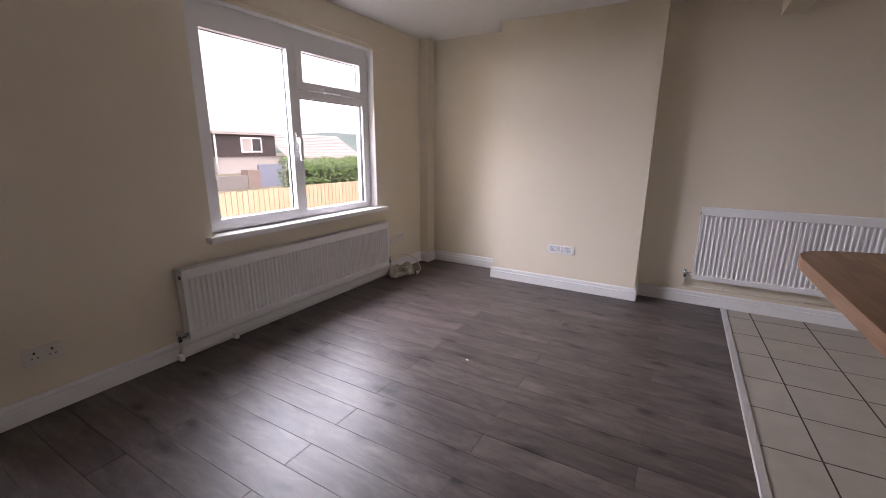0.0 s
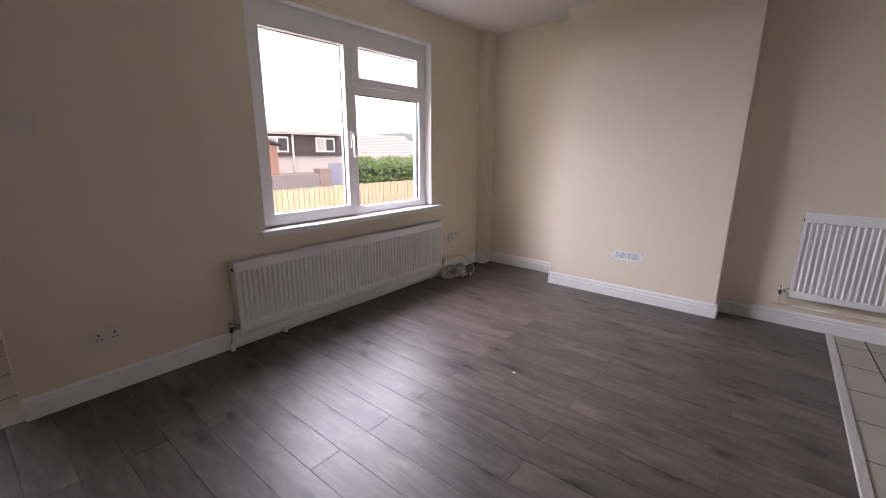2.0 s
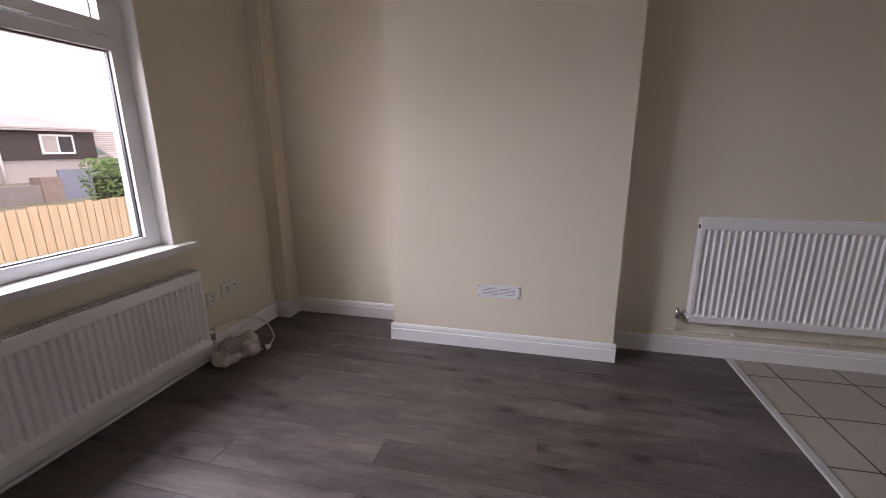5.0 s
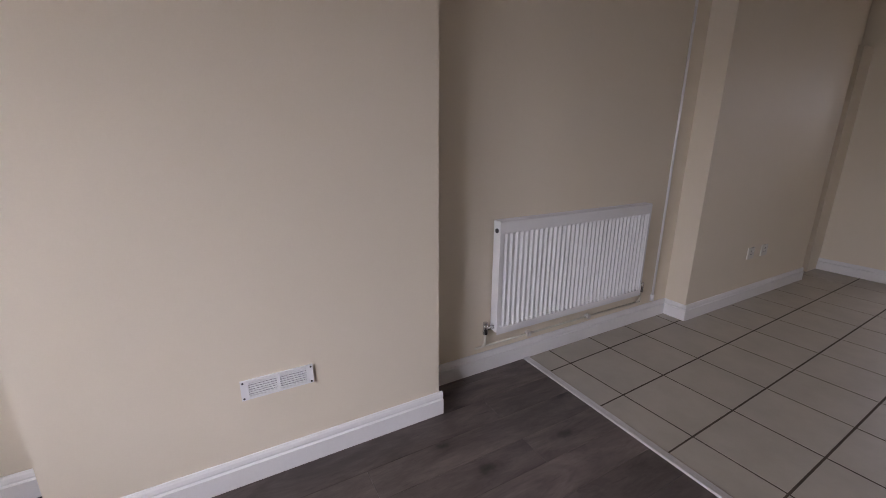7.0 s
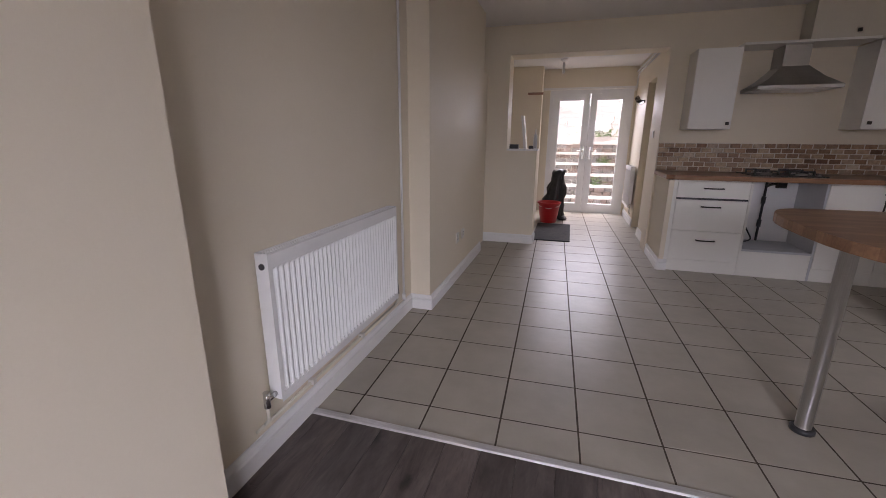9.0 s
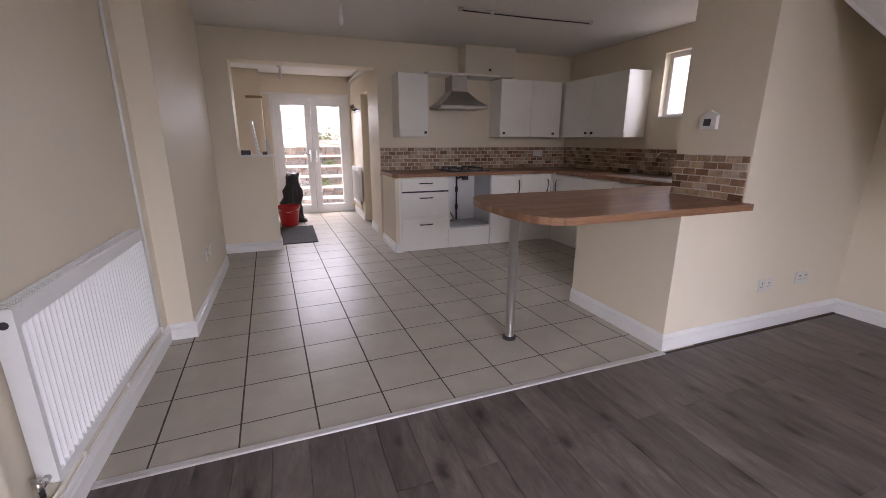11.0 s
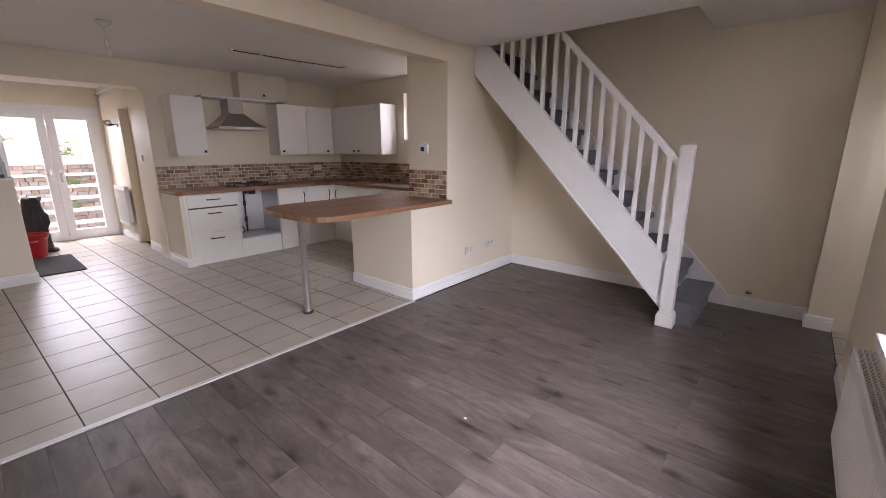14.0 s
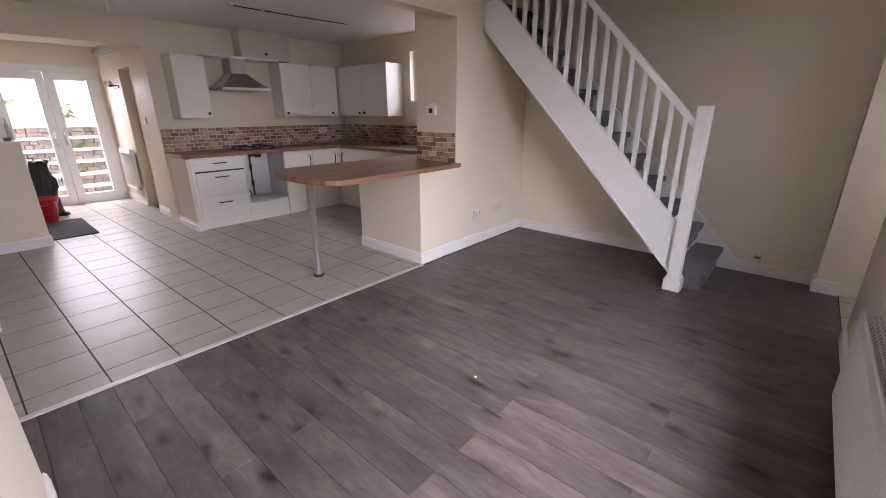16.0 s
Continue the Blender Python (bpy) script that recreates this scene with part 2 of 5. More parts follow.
def butcher():
    m, tree, b = material("wood_block_worktop", 0.34)
    mp = coords(tree, (1, 1, 1))
    br = node(tree, "ShaderNodeTexBrick", Scale=1.0, Color1=(0.24, 0.12, 0.066, 1), Color2=(0.36, 0.195, 0.11, 1), Mortar=(0.27, 0.14, 0.08, 1))
    br.inputs["Mortar Size"].default_value = 0.0006
    br.inputs["Brick Width"].default_value = 0.42
    br.inputs["Row Height"].default_value = 0.042
    tree.links.new(mp.outputs[0], br.inputs["Vector"])
    st = tree.nodes.new("ShaderNodeMapping")
    st.inputs["Scale"].default_value = (3, 40, 40)
    tree.links.new(mp.outputs[0], st.inputs["Vector"])
    n = node(tree, "ShaderNodeTexNoise", Scale=2.0, Detail=6.0, Roughness=0.65)
    tree.links.new(st.outputs[0], n.inputs["Vector"])
    g = ramp(tree, n.outputs[0], [(0.3, (0.72, 0.70, 0.68)), (0.7, (1.12, 1.1, 1.08))])
    mul = tree.nodes.new("ShaderNodeMix")
    mul.data_type, mul.blend_type = "RGBA", "MULTIPLY"
    mul.inputs[0].default_value = 1.0
    tree.links.new(br.outputs["Color"], mul.inputs[6])
    tree.links.new(g.outputs[0], mul.inputs[7])
    tree.links.new(mul.outputs[2], b.inputs["Base Color"])
    return m


def travertine():
    m, tree, b = material("tumbled_stone_tile", 0.6)
    mp = coords(tree, (1, 1, 1), own=True)
    info = tree.nodes.new("ShaderNodeObjectInfo")
    base = ramp(tree, info.outputs["Random"], [(0.0, (0.17, 0.088, 0.048)), (0.25, (0.40, 0.245, 0.145)), (0.5, (0.53, 0.40, 0.27)), (0.75, (0.27, 0.145, 0.08)), (1.0, (0.60, 0.50, 0.385))])
    n = node(tree, "ShaderNodeTexNoise", Scale=28.0, Detail=6.0, Roughness=0.65)
    tree.links.new(mp.outputs[0], n.inputs["Vector"])
    g = ramp(tree, n.outputs[0], [(0.3, (0.62, 0.60, 0.58)), (0.7, (1.15, 1.12, 1.1))])
    mul = tree.nodes.new("ShaderNodeMix")
    mul.data_type, mul.blend_type = "RGBA", "MULTIPLY"
    mul.inputs[0].default_value = 1.0
    tree.links.new(base.outputs[0], mul.inputs[6])
    tree.links.new(g.outputs[0], mul.inputs[7])
    tree.links.new(mul.outputs[2], b.inputs["Base Color"])
    bp = node(tree, "ShaderNodeBump", Strength=0.5, Distance=0.003)
    tree.links.new(n.outputs[0], bp.inputs["Height"])
    tree.links.new(bp.outputs[0], b.inputs["Normal"])
    return m


def glass():
    m, tree, b = material("window_glass", 0.0)
    out = tree.nodes["Material Output"]
    clear = tree.nodes.new("ShaderNodeBsdfTransparent")
    shine = tree.nodes.new("ShaderNodeBsdfGlossy")
    shine.inputs["Roughness"].default_value = 0.02
    mixs = tree.nodes.new("ShaderNodeMixShader")
    mixs.inputs[0].default_value = 0.05
    tree.links.new(clear.outputs[0], mixs.inputs[1])
    tree.links.new(shine.outputs[0], mixs.inputs[2])
    tree.links.new(mixs.outputs[0], out.inputs["Surface"])
    return m


LAMINATE, CERAMIC, BUTCHER, TRAVERTINE, GLASS = laminate(), ceramic(), butcher(), travertine(), glass()

# ---- building helpers ----


def box(bm, x0, x1, y0, y1, z0, z1):
    v = [bm.verts.new((x, y, z)) for z in (z0, z1) for y in (y0, y1) for x in (x0, x1)]
    for f in ((0, 2, 3, 1), (4, 5, 7, 6), (0, 1, 5, 4), (2, 6, 7, 3), (0, 4, 6, 2), (1, 3, 7, 5)):
        bm.faces.new([v[i] for i in f])
    return v


def boxes(*rows):
    bm = bmesh.new()
    for r in rows:
        box(bm, *[c for a, b in zip(r[::2], r[1::2]) for c in (min(a, b), max(a, b))])
    return bm


def tube(bm, points, radius, sides=10):
    """A round bar along a line of points."""
    rings = []
    pts = [Vector(p) for p in points]
    for i, p in enumerate(pts):
        d = (pts[min(i + 1, len(pts) - 1)] - pts[max(i - 1, 0)]).normalized()
        a = d.orthogonal().normalized() if i == 0 else (side - d * side.dot(d)).normalized()
        side, b = a, d.cross(a)
        rings.append([bm.verts.new(p + radius * (math.cos(2 * math.pi * k / sides) * a + math.sin(2 * math.pi * k / sides) * b)) for k in range(sides)])
    for r, s in zip(rings, rings[1:]):
        for k in range(sides):
            bm.faces.new((r[k], r[(k + 1) % sides], s[(k + 1) % sides], s[k])).smooth = True
    bm.faces.new(rings[0][::-1])
    bm.faces.new(rings[-1])


def curved(points, steps=6):
    """Points along a smooth line through the given ones."""
    p = [Vector(q) for q in points]
    p = [2 * p[0] - p[1]] + p + [2 * p[-1] - p[-2]]
    out = []
    for a, b, c, d in zip(p, p[1:], p[2:], p[3:]):
        for k in range(steps):
            t = k / steps
            out.append(0.5 * (2 * b + (c - a) * t + (2 * a - 5 * b + 4 * c - d) * t * t + (3 * b - a - 3 * c + d) * t ** 3))
    return out + [p[-2]]


def bar(points, radius, sides=10):
    bm = bmesh.new()
    tube(bm, points, radius, sides)
    return bm


def lathe(profile, centre=(0, 0, 0), sides=20):
    """A turned shape from (radius, height) pairs."""
    bm = bmesh.new()
    rings = [[bm.verts.new((centre[0] + r * math.cos(2 * math.pi * k / sides), centre[1] + r * math.sin(2 * math.pi * k / sides), centre[2] + z)) for k in range(sides)] for r, z in profile]
    for r, s in zip(rings, rings[1:]):
        for k in range(sides):
            bm.faces.new((r[k], r[(k + 1) % sides], s[(k + 1) % sides], s[k])).smooth = True
    bm.faces.new(rings[0][::-1])
    bm.faces.new(rings[-1])
    return bm


def prism(outline, axis, lo, hi):
    """An outline of (a, b) pairs pushed along an axis from lo to hi."""
    bm = bmesh.new()
    put = {"x": lambda a, b, c: (c, a, b), "y": lambda a, b, c: (a, c, b), "z": lambda a, b, c: (a, b, c)}[axis]
    low, high = ([bm.verts.new(put(a, b, c)) for a, b in outline] for c in (lo, hi))
    n = len(outline)
    for k in range(n):
        bm.faces.new((low[k], low[(k + 1) % n], high[(k + 1) % n], high[k]))
    bm.faces.new(low[::-1])
    bm.faces.new(high)
    return bm


def soften(bm, width=0.004, segments=2):
    edges = [e for e in bm.edges if len(e.link_faces) == 2 and e.calc_face_angle(0) > 0.6]
    bmesh.ops.bevel(bm, geom=edges, offset=width, segments=segments, affect="EDGES", profile=0.6)
    return bm


def mesh_of(name, bm, mat):
    bmesh.ops.recalc_face_normals(bm, faces=bm.faces)
    me = bpy.data.meshes.new(name)
    bm.to_mesh(me)
    bm.free()
    me.materials.append(mat)
    return me


def part(name, bm, mat, parent, label=""):
    ob = new(name, mesh_of(name, bm, mat))
    ob.parent = parent
    return tagged(ob, label)


def thing(name, label, category, group="", at=(0, 0, 0)):
    ob = new(name)
    ob.empty_display_size = 0.1
    ob.location = at
    return tagged(ob, label, category, group)


def setting(name, bm, mat, label=""):
    return tagged(new(name, mesh_of(name, bm, mat)), label, kind="structure")


def single(name, bm, mat, label, category, group=""):
    return tagged(new(name, mesh_of(name, bm, mat)), label, category, group)


# ---- plan ----
FRONT, RIGHT, LEFT, BACK, REAR = 0.015, 0.21, -4.53, -6.515, -9.08
H1, H2, H3 = 2.385, 2.435, 2.36
NIBX, NIBY0, NIBY1 = -3.262, -3.0, -3.53

setting("sub_floor", boxes((-4.9, 0.6, -9.4, 0.35, -0.25, -0.012)), GROUT, "dark screed under the floor coverings")
WIN = (-2.25, -0.59, 0.70, 2.14)
setting("wall_front", boxes(
    (-3.49, WIN[0], FRONT, 0.18, -0.1, H1), (WIN[1], 0.6, FRONT, 0.18, -0.1, H1),
    (WIN[0], WIN[1], FRONT, 0.18, -0.1, WIN[2] - 0.03), (WIN[0], WIN[1], FRONT, 0.18, WIN[3], H1),
    (-4.9, -4.4, FRONT, 0.18, -0.1, H1), (-4.4, -3.49, FRONT, 0.18, 2.08, H1)), CREAM, "cream painted front wall with a window opening")
setting("lintel_trim", boxes((-2.3, -0.42, FRONT - 0.012, FRONT + 0.002, 2.17, 2.182)), CREAM, "thin painted ridge above the window")
setting("wall_right", boxes((0.31, 0.6, FRONT, -1.1, -0.1, H1), (RIGHT, 0.6, -1.1, BACK, -0.1, 2.6)), CREAM, "cream painted side wall")
setting("corner_boxing", soften(boxes((0.17, 0.312, FRONT + 0.002, -0.09, -0.01, H1)), 0.012), CREAM, "cream boxed pipe column in the corner")
setting("chimney_breast", boxes((FRONT, 0.32, -0.97, -2.302, -0.01, H1)), CREAM, "cream painted chimney breast")
setting("kitchen_chimney_breast", boxes((0.058, 0.25, -4.255, -6.0, -0.01, H2)), CREAM, "cream painted kitchen chimney breast")
setting("alcove_boxing", soften(boxes((0.12, 0.22, -6.3, BACK, -0.01, 1.95)), 0.02), CREAM, "cream boxed pipe in the alcove")
setting("wall_left", boxes((LEFT - 0.25, LEFT, 0.3, -3.85, -0.1, 5.0), (LEFT - 0.25, LEFT, -3.85, -4.9, -0.1, 1.53),
        (LEFT - 0.25, LEFT, -3.85, -4.9, 2.2, 5.0), (LEFT - 0.25, LEFT, -4.9, -6.8, -0.1, 5.0)), CREAM, "cream painted party wall beside the stairs")
setting("corner_pier", soften(boxes((LEFT, -4.375, FRONT, -0.14, -0.01, H1)), 0.008), CREAM, "cream pier beside the lobby opening")
setting("nib_wall", boxes((LEFT, NIBX, NIBY0, NIBY1, -0.05, 2.6), (NIBX, -2.745, NIBY0, -3.9, -0.05, 0.872)), CREAM, "cream wall stub with a low peninsula wall")
setting("ceiling_beam", boxes((NIBX, RIGHT, NIBY0, -3.14, 2.2, 2.6)), CREAM, "cream boxed beam between living room and kitchen")
setting("wall_back", boxes((0.6, -0.13, BACK, BACK - 0.28, -0.1, H2 + 0.1), (-0.13, -0.478, BACK, BACK - 0.28, -0.1, 1.105),
        (-0.13, -1.735, BACK, BACK - 0.28, 2.135, H2 + 0.1), (-1.735, -4.9, BACK, BACK - 0.28, -0.1, H2 + 0.1)), CREAM, "cream kitchen back wall with a wide opening")
setting("unit_end_wall", boxes((-1.757, -1.80, BACK, -5.86, -0.01, 0.872)), CREAM, "low cream wall closing the end of the units")
UX = -1.79
setting("wall_utility_side", boxes((UX, UX - 0.25, BACK - 0.28, -7.45, -0.1, H3), (UX, UX - 0.25, -8.02, REAR - 0.3, -0.1, H3), (UX, UX - 0.25, -7.45, -8.02, 1.98, H3)), CREAM, "cream utility wall with a doorway")
setting("wall_utility_other", boxes((0.35, 0.6, BACK - 0.28, REAR - 0.3, -0.1, H3)), CREAM, "cream utility wall")
DX0, DX1, DZ = -1.75, -0.45, 2.03
setting("wall_rear", boxes((0.6, DX1, REAR, REAR - 0.3, -0.1, H3), (DX0, UX - 0.25, REAR, REAR - 0.3, -0.1, H3), (DX0, DX1, REAR, REAR - 0.3, DZ, H3)), CREAM, "cream rear wall round the garden doors")
WELLX, WY0, WY1 = -3.72, -1.08, -2.995
setting("ceiling_living", boxes((WELLX, 0.6, 0.3, NIBY0, H1, H1 + 0.22), (LEFT, WELLX, 0.3, WY0, H1, H1 + 0.22)), WHITE_CEIL, "white painted living room ceiling")
setting("ceiling_kitchen", boxes((LEFT - 0.2, NIBX, NIBY1, -3.6, H2, H2 + 0.15), (NIBX, 0.6, -3.14, -3.6, H2, H2 + 0.15), (LEFT - 0.2, 0.6, -3.6, BACK, H2, H2 + 0.15)), WHITE_CEIL, "white painted kitchen ceiling")
setting("ceiling_utility", boxes((UX - 0.2, 0.6, BACK - 0.28, REAR - 0.3, H3, H3 + 0.15)), WHITE_CEIL, "white painted utility ceiling")
setting("stairwell_walls", boxes((WELLX + 0.1, WELLX, WY0 + 0.1, -3.1, H1 + 0.22, 5.0), (LEFT, WELLX + 0.1, WY0 + 0.1, WY0, H1 + 0.22, 5.0),
        (LEFT, WELLX + 0.1, -4.6, -4.5, 2.6, 5.0), (WELLX + 0.1, WELLX, -3.1, -4.6, 2.6, 5.0)), CREAM, "cream stairwell walls above the ceiling")
setting("stairwell_ceiling", boxes((LEFT - 0.2, WELLX + 0.1, -0.9, -4.7, 4.7, 4.9)), WHITE_CEIL, "white stairwell ceiling")
setting("landing_floor", boxes((LEFT, WELLX, NIBY0 - 0.52, -4.6, 2.6, 2.64)), CARPET, "grey carpeted landing")

# lobby behind the opening in the front wall
setting("lobby_walls", boxes((-4.6, -4.5, 0.18, 1.3, -0.1, 2.4), (-3.39, -3.29, 0.18, 1.3, -0.1, 2.4), (-4.6, -4.42, 1.3, 1.4, -0.1, 2.4), (-3.54, -3.29, 1.3, 1.4, -0.1, 2.4), (-4.42, -3.54, 1.3, 1.4, 2.06, 2.4), (-4.6, -3.29, 0.18, 1.4, 2.4, 2.5)), CREAM, "cream entrance lobby walls")


def lobby_door():
    d = tagged(new("door_1"), "white front door, closed, with a pane added for daylight", kind="structure")
    part("door_frame", boxes((-4.42, -4.36, 1.24, 1.298, -0.01, 2.06), (-3.6, -3.54, 1.24, 1.298, -0.01, 2.06), (-4.36, -3.6, 1.24, 1.298, 2.0, 2.06)), GLOSS, d)
    leaf = part("door_leaf", soften(boxes((-4.355, -4.22, 1.25, 1.29, 0.0, 1.995), (-3.74, -3.605, 1.25, 1.29, 0.0, 1.995), (-4.22, -3.74, 1.25, 1.29, 0.0, 1.5), (-4.22, -3.74, 1.25, 1.29, 1.85, 1.995))), UPVC, d)
    # assumed pane, added so that daylight reaches the lobby and the pier
    part("pane", boxes((-4.22, -3.74, 1.268, 1.274, 1.5, 1.85)), GLASS, leaf).visible_shadow = False


lobby_door()


SKIRTS = []


def skirt(name, x0, y0, x1, y1, nx, ny, z=0.0):
    """A moulded skirting board along a wall from one end to the other, its face looking along (nx, ny)."""
    prof = ((0, 0), (0.017, 0), (0.017, 0.074), (0.010, 0.079), (0.010, 0.084), (0.014, 0.088), (0.011, 0.101), (0.006, 0.11), (0, 0.11))
    SKIRTS.append(name)
    z += 0.00005 * len(SKIRTS)
    bm = bmesh.new()
    ends = [[bm.verts.new((x + nx * d, y + ny * d, z + h)) for d, h in prof] for x, y in ((x0, y0), (x1, y1))]
    n = len(prof)
    for k in range(n):
        bm.faces.new((ends[0][k], ends[0][(k + 1) % n], ends[1][(k + 1) % n], ends[1][k]))
    bm.faces.new(ends[0][::-1])
    bm.faces.new(ends[1])
    return setting(name, bm, GLOSS, "white moulded skirting board")


skirt("baseboard", -3.49, FRONT, 0.17, FRONT, 0, -1)
skirt("baseboard", 0.17, -0.106, 0.17, FRONT, -1, 0)
skirt("baseboard", 0.17, -0.09, 0.31, -0.09, 0, -1)
skirt("baseboard", 0.31, -0.09, 0.31, -0.97, -1, 0)
skirt("baseboard", FRONT, -0.955, FRONT, -2.318, -1, 0)
skirt("baseboard", FRONT, -2.302, RIGHT, -2.302, 0, -1)
skirt("baseboard", FRONT, -0.97, 0.31, -0.97, 0, 1)
skirt("baseboard", RIGHT, -2.302, RIGHT, -4.255, -1, 0)
skirt("baseboard", 0.042, -4.255, RIGHT, -4.255, 0, 1)
skirt("baseboard", 0.058, -4.255, 0.058, -6.0, -1, 0)
skirt("baseboard", 0.25, BACK, -0.494, BACK, 0, 1)
skirt("baseboard", -0.478, BACK, -0.478, BACK - 0.28, -1, 0)
skirt("baseboard", -1.757, -5.85, -1.757, -6.79, 1, 0)
skirt("baseboard", UX, -6.795, UX, -7.45, 1, 0)
skirt("baseboard", UX, -8.02, UX, REAR, 1, 0)
skirt("baseboard", -1.757, -5.86, -1.83, -5.86, 0, 1)
skirt("baseboard", LEFT, NIBY0, -2.729, NIBY0, 0, 1)
skirt("baseboard", -2.745, NIBY0, -2.745, -3.9, 1, 0)
skirt("baseboard", LEFT, NIBY0, LEFT, -0.62, 1, 0)
skirt("baseboard", LEFT, -0.62, LEFT, -0.14, 1, 0)
skirt("baseboard", -4.375, FRONT, -4.375, -0.156, 1, 0)
skirt("baseboard", LEFT, -0.14, -4.375, -0.14, 0, -1)

setting("threshold_strip", soften(prism([(-2.992, 0.001), (-2.948, 0.001), (-2.954, 0.007), (-2.986, 0.007)], "x", -2.73, RIGHT - 0.016), 0.002), STRIP, "worn metal floor strip between laminate and tiles")


# ---- windows and doors ----
def front_window():
    w = tagged(new("window_1"), "white plastic casement window with three panes", kind="structure")
    y0, y1 = 0.09, 0.17
    x0, x1, z0, z1 = WIN[0] + 0.005, WIN[1] - 0.005, 0.722, WIN[3] - 0.003
    part("window_frame", soften(boxes((x0, x0 + 0.045, y0, y1, z0, z1), (x1 - 0.08, x1, y0, y1, z0, z1), (x0 + 0.045, x1 - 0.08, y0, y1, z0, z0 + 0.055), (x0 + 0.045, x1 - 0.08, y0, y1, z1 - 0.09, z1),
         (-1.445, -1.398, y0, y1, z0 + 0.055, z1 - 0.09), (-1.398, x1 - 0.08, y0, y1, 1.652, 1.71)), 0.005), UPVC, w)

    def sash(name, a, b, c, d, t, front):
        s = part(name, soften(boxes((a, a + t, front, y1 - 0.02, c, d), (b - t, b, front, y1 - 0.02, c, d), (a + t, b - t, front, y1 - 0.02, c, c + t), (a + t, b - t, front, y1 - 0.02, d - t, d)), 0.006), UPVC, w)
        g = t - 0.006
        part("gasket", boxes((a + g, a + t + 0.004, 0.118, 0.128, c + g, d - g), (b - t - 0.004, b - g, 0.118, 0.128, c + g, d - g), (a + t, b - t, 0.118, 0.128, c + g, c + t + 0.004), (a + t, b - t, 0.118, 0.128, d - t - 0.004, d - g)), DARKP, s, "black rubber gasket")
        p = part("pane", boxes((a + t, b - t, 0.129, 0.133, c + t, d - t)), GLASS, s, "clear glass pane")
        p.visible_shadow = False
        return s

    s = sash("casement", -2.218, -1.428, 0.731, 2.052, 0.075, y0 - 0.015)
    part("handle", soften(boxes((-1.482, -1.450, y0 - 0.034, y0 - 0.014, 1.25, 1.39)), 0.006), UPVC, s)
    lever = [(y0 - 0.030, 1.352), (y0 - 0.062, 1.352), (y0 - 0.072, 1.33), (y0 - 0.066, 1.24), (y0 - 0.070, 1.185), (y0 - 0.058, 1.178), (y0 - 0.050, 1.24), (y0 - 0.050, 1.315), (y0 - 0.030, 1.322)]
    part("lever", soften(prism(lever, "x", -1.479, -1.453), 0.005), UPVC, s)
    s = sash("fanlight", -1.424, x1 - 0.062, 1.712, 2.046, 0.057, y0 - 0.015)
    part("handle", soften(boxes((-1.19, -0.99, y0 - 0.045, y0 - 0.014, 1.715, 1.735)), 0.005), UPVC, s)
    p = part("pane", boxes((-1.397, x1 - 0.081, 0.129, 0.133, z0 + 0.056, 1.651)), GLASS, w, "clear glass pane")
    p.visible_shadow = False
    part("gasket", boxes((-1.398, -1.392, 0.11, 0.128, z0 + 0.055, 1.652), (x1 - 0.086, x1 - 0.08, 0.11, 0.128, z0 + 0.055, 1.652), (-1.392, x1 - 0.086, 0.11, 0.128, z0 + 0.055, z0 + 0.061), (-1.392, x1 - 0.086, 0.11, 0.128, 1.646, 1.652)), DARKP, w, "black rubber gasket")
    part("window_sill", soften(boxes((WIN[0] - 0.045, WIN[1] + 0.09, -0.05, FRONT - 0.001, 0.685, 0.72), (WIN[0] + 0.002, WIN[1] - 0.002, FRONT - 0.001, 0.17, 0.685, 0.72)), 0.005), GLOSS, w)
    part("reveal_lining", boxes((WIN[1] - 0.004, WIN[1] - 0.001, FRONT + 0.001, 0.09, 0.72, WIN[3]), (WIN[0] + 0.001, WIN[0] + 0.004, FRONT + 0.001, 0.09, 0.72, WIN[3]), (WIN[0], WIN[1], FRONT + 0.001, 0.09, WIN[3] - 0.004, WIN[3] - 0.001)), GLOSS, w)


front_window()
single("paper_sheet", prism([(-2.29, -0.047), (-1.93, -0.052), (-1.95, 0.02), (-2.27, 0.03)], "z", 0.7205, 0.7235), GLOSS, "creased white sheet lying on the window sill", "paper")


def side_window():
    w = tagged(new("window_2"), "small white kitchen window with clear glass", kind="structure")
    x0, x1 = LEFT - 0.13, LEFT - 0.07
    part("window_frame", soften(boxes((x0, x1, -3.85, -3.9, 1.53, 2.2), (x0, x1, -4.85, -4.9, 1.53, 2.2), (x0, x1, -3.9, -4.85, 1.53, 1.58), (x0, x1, -3.9, -4.85, 2.15, 2.2), (x0, x1, -4.35, -4.4, 1.58, 2.15)), 0.005), UPVC, w)
    for a, b in ((-3.9, -4.35), (-4.4, -4.85)):
        part("pane", boxes((x0 + 0.028, x0 + 0.032, a, b, 1.58, 2.15)), GLASS, w).visible_shadow = False
    part("window_sill", boxes((LEFT - 0.07, LEFT + 0.02, -3.852, -4.898, 1.532, 1.55)), GLOSS, w)


side_window()


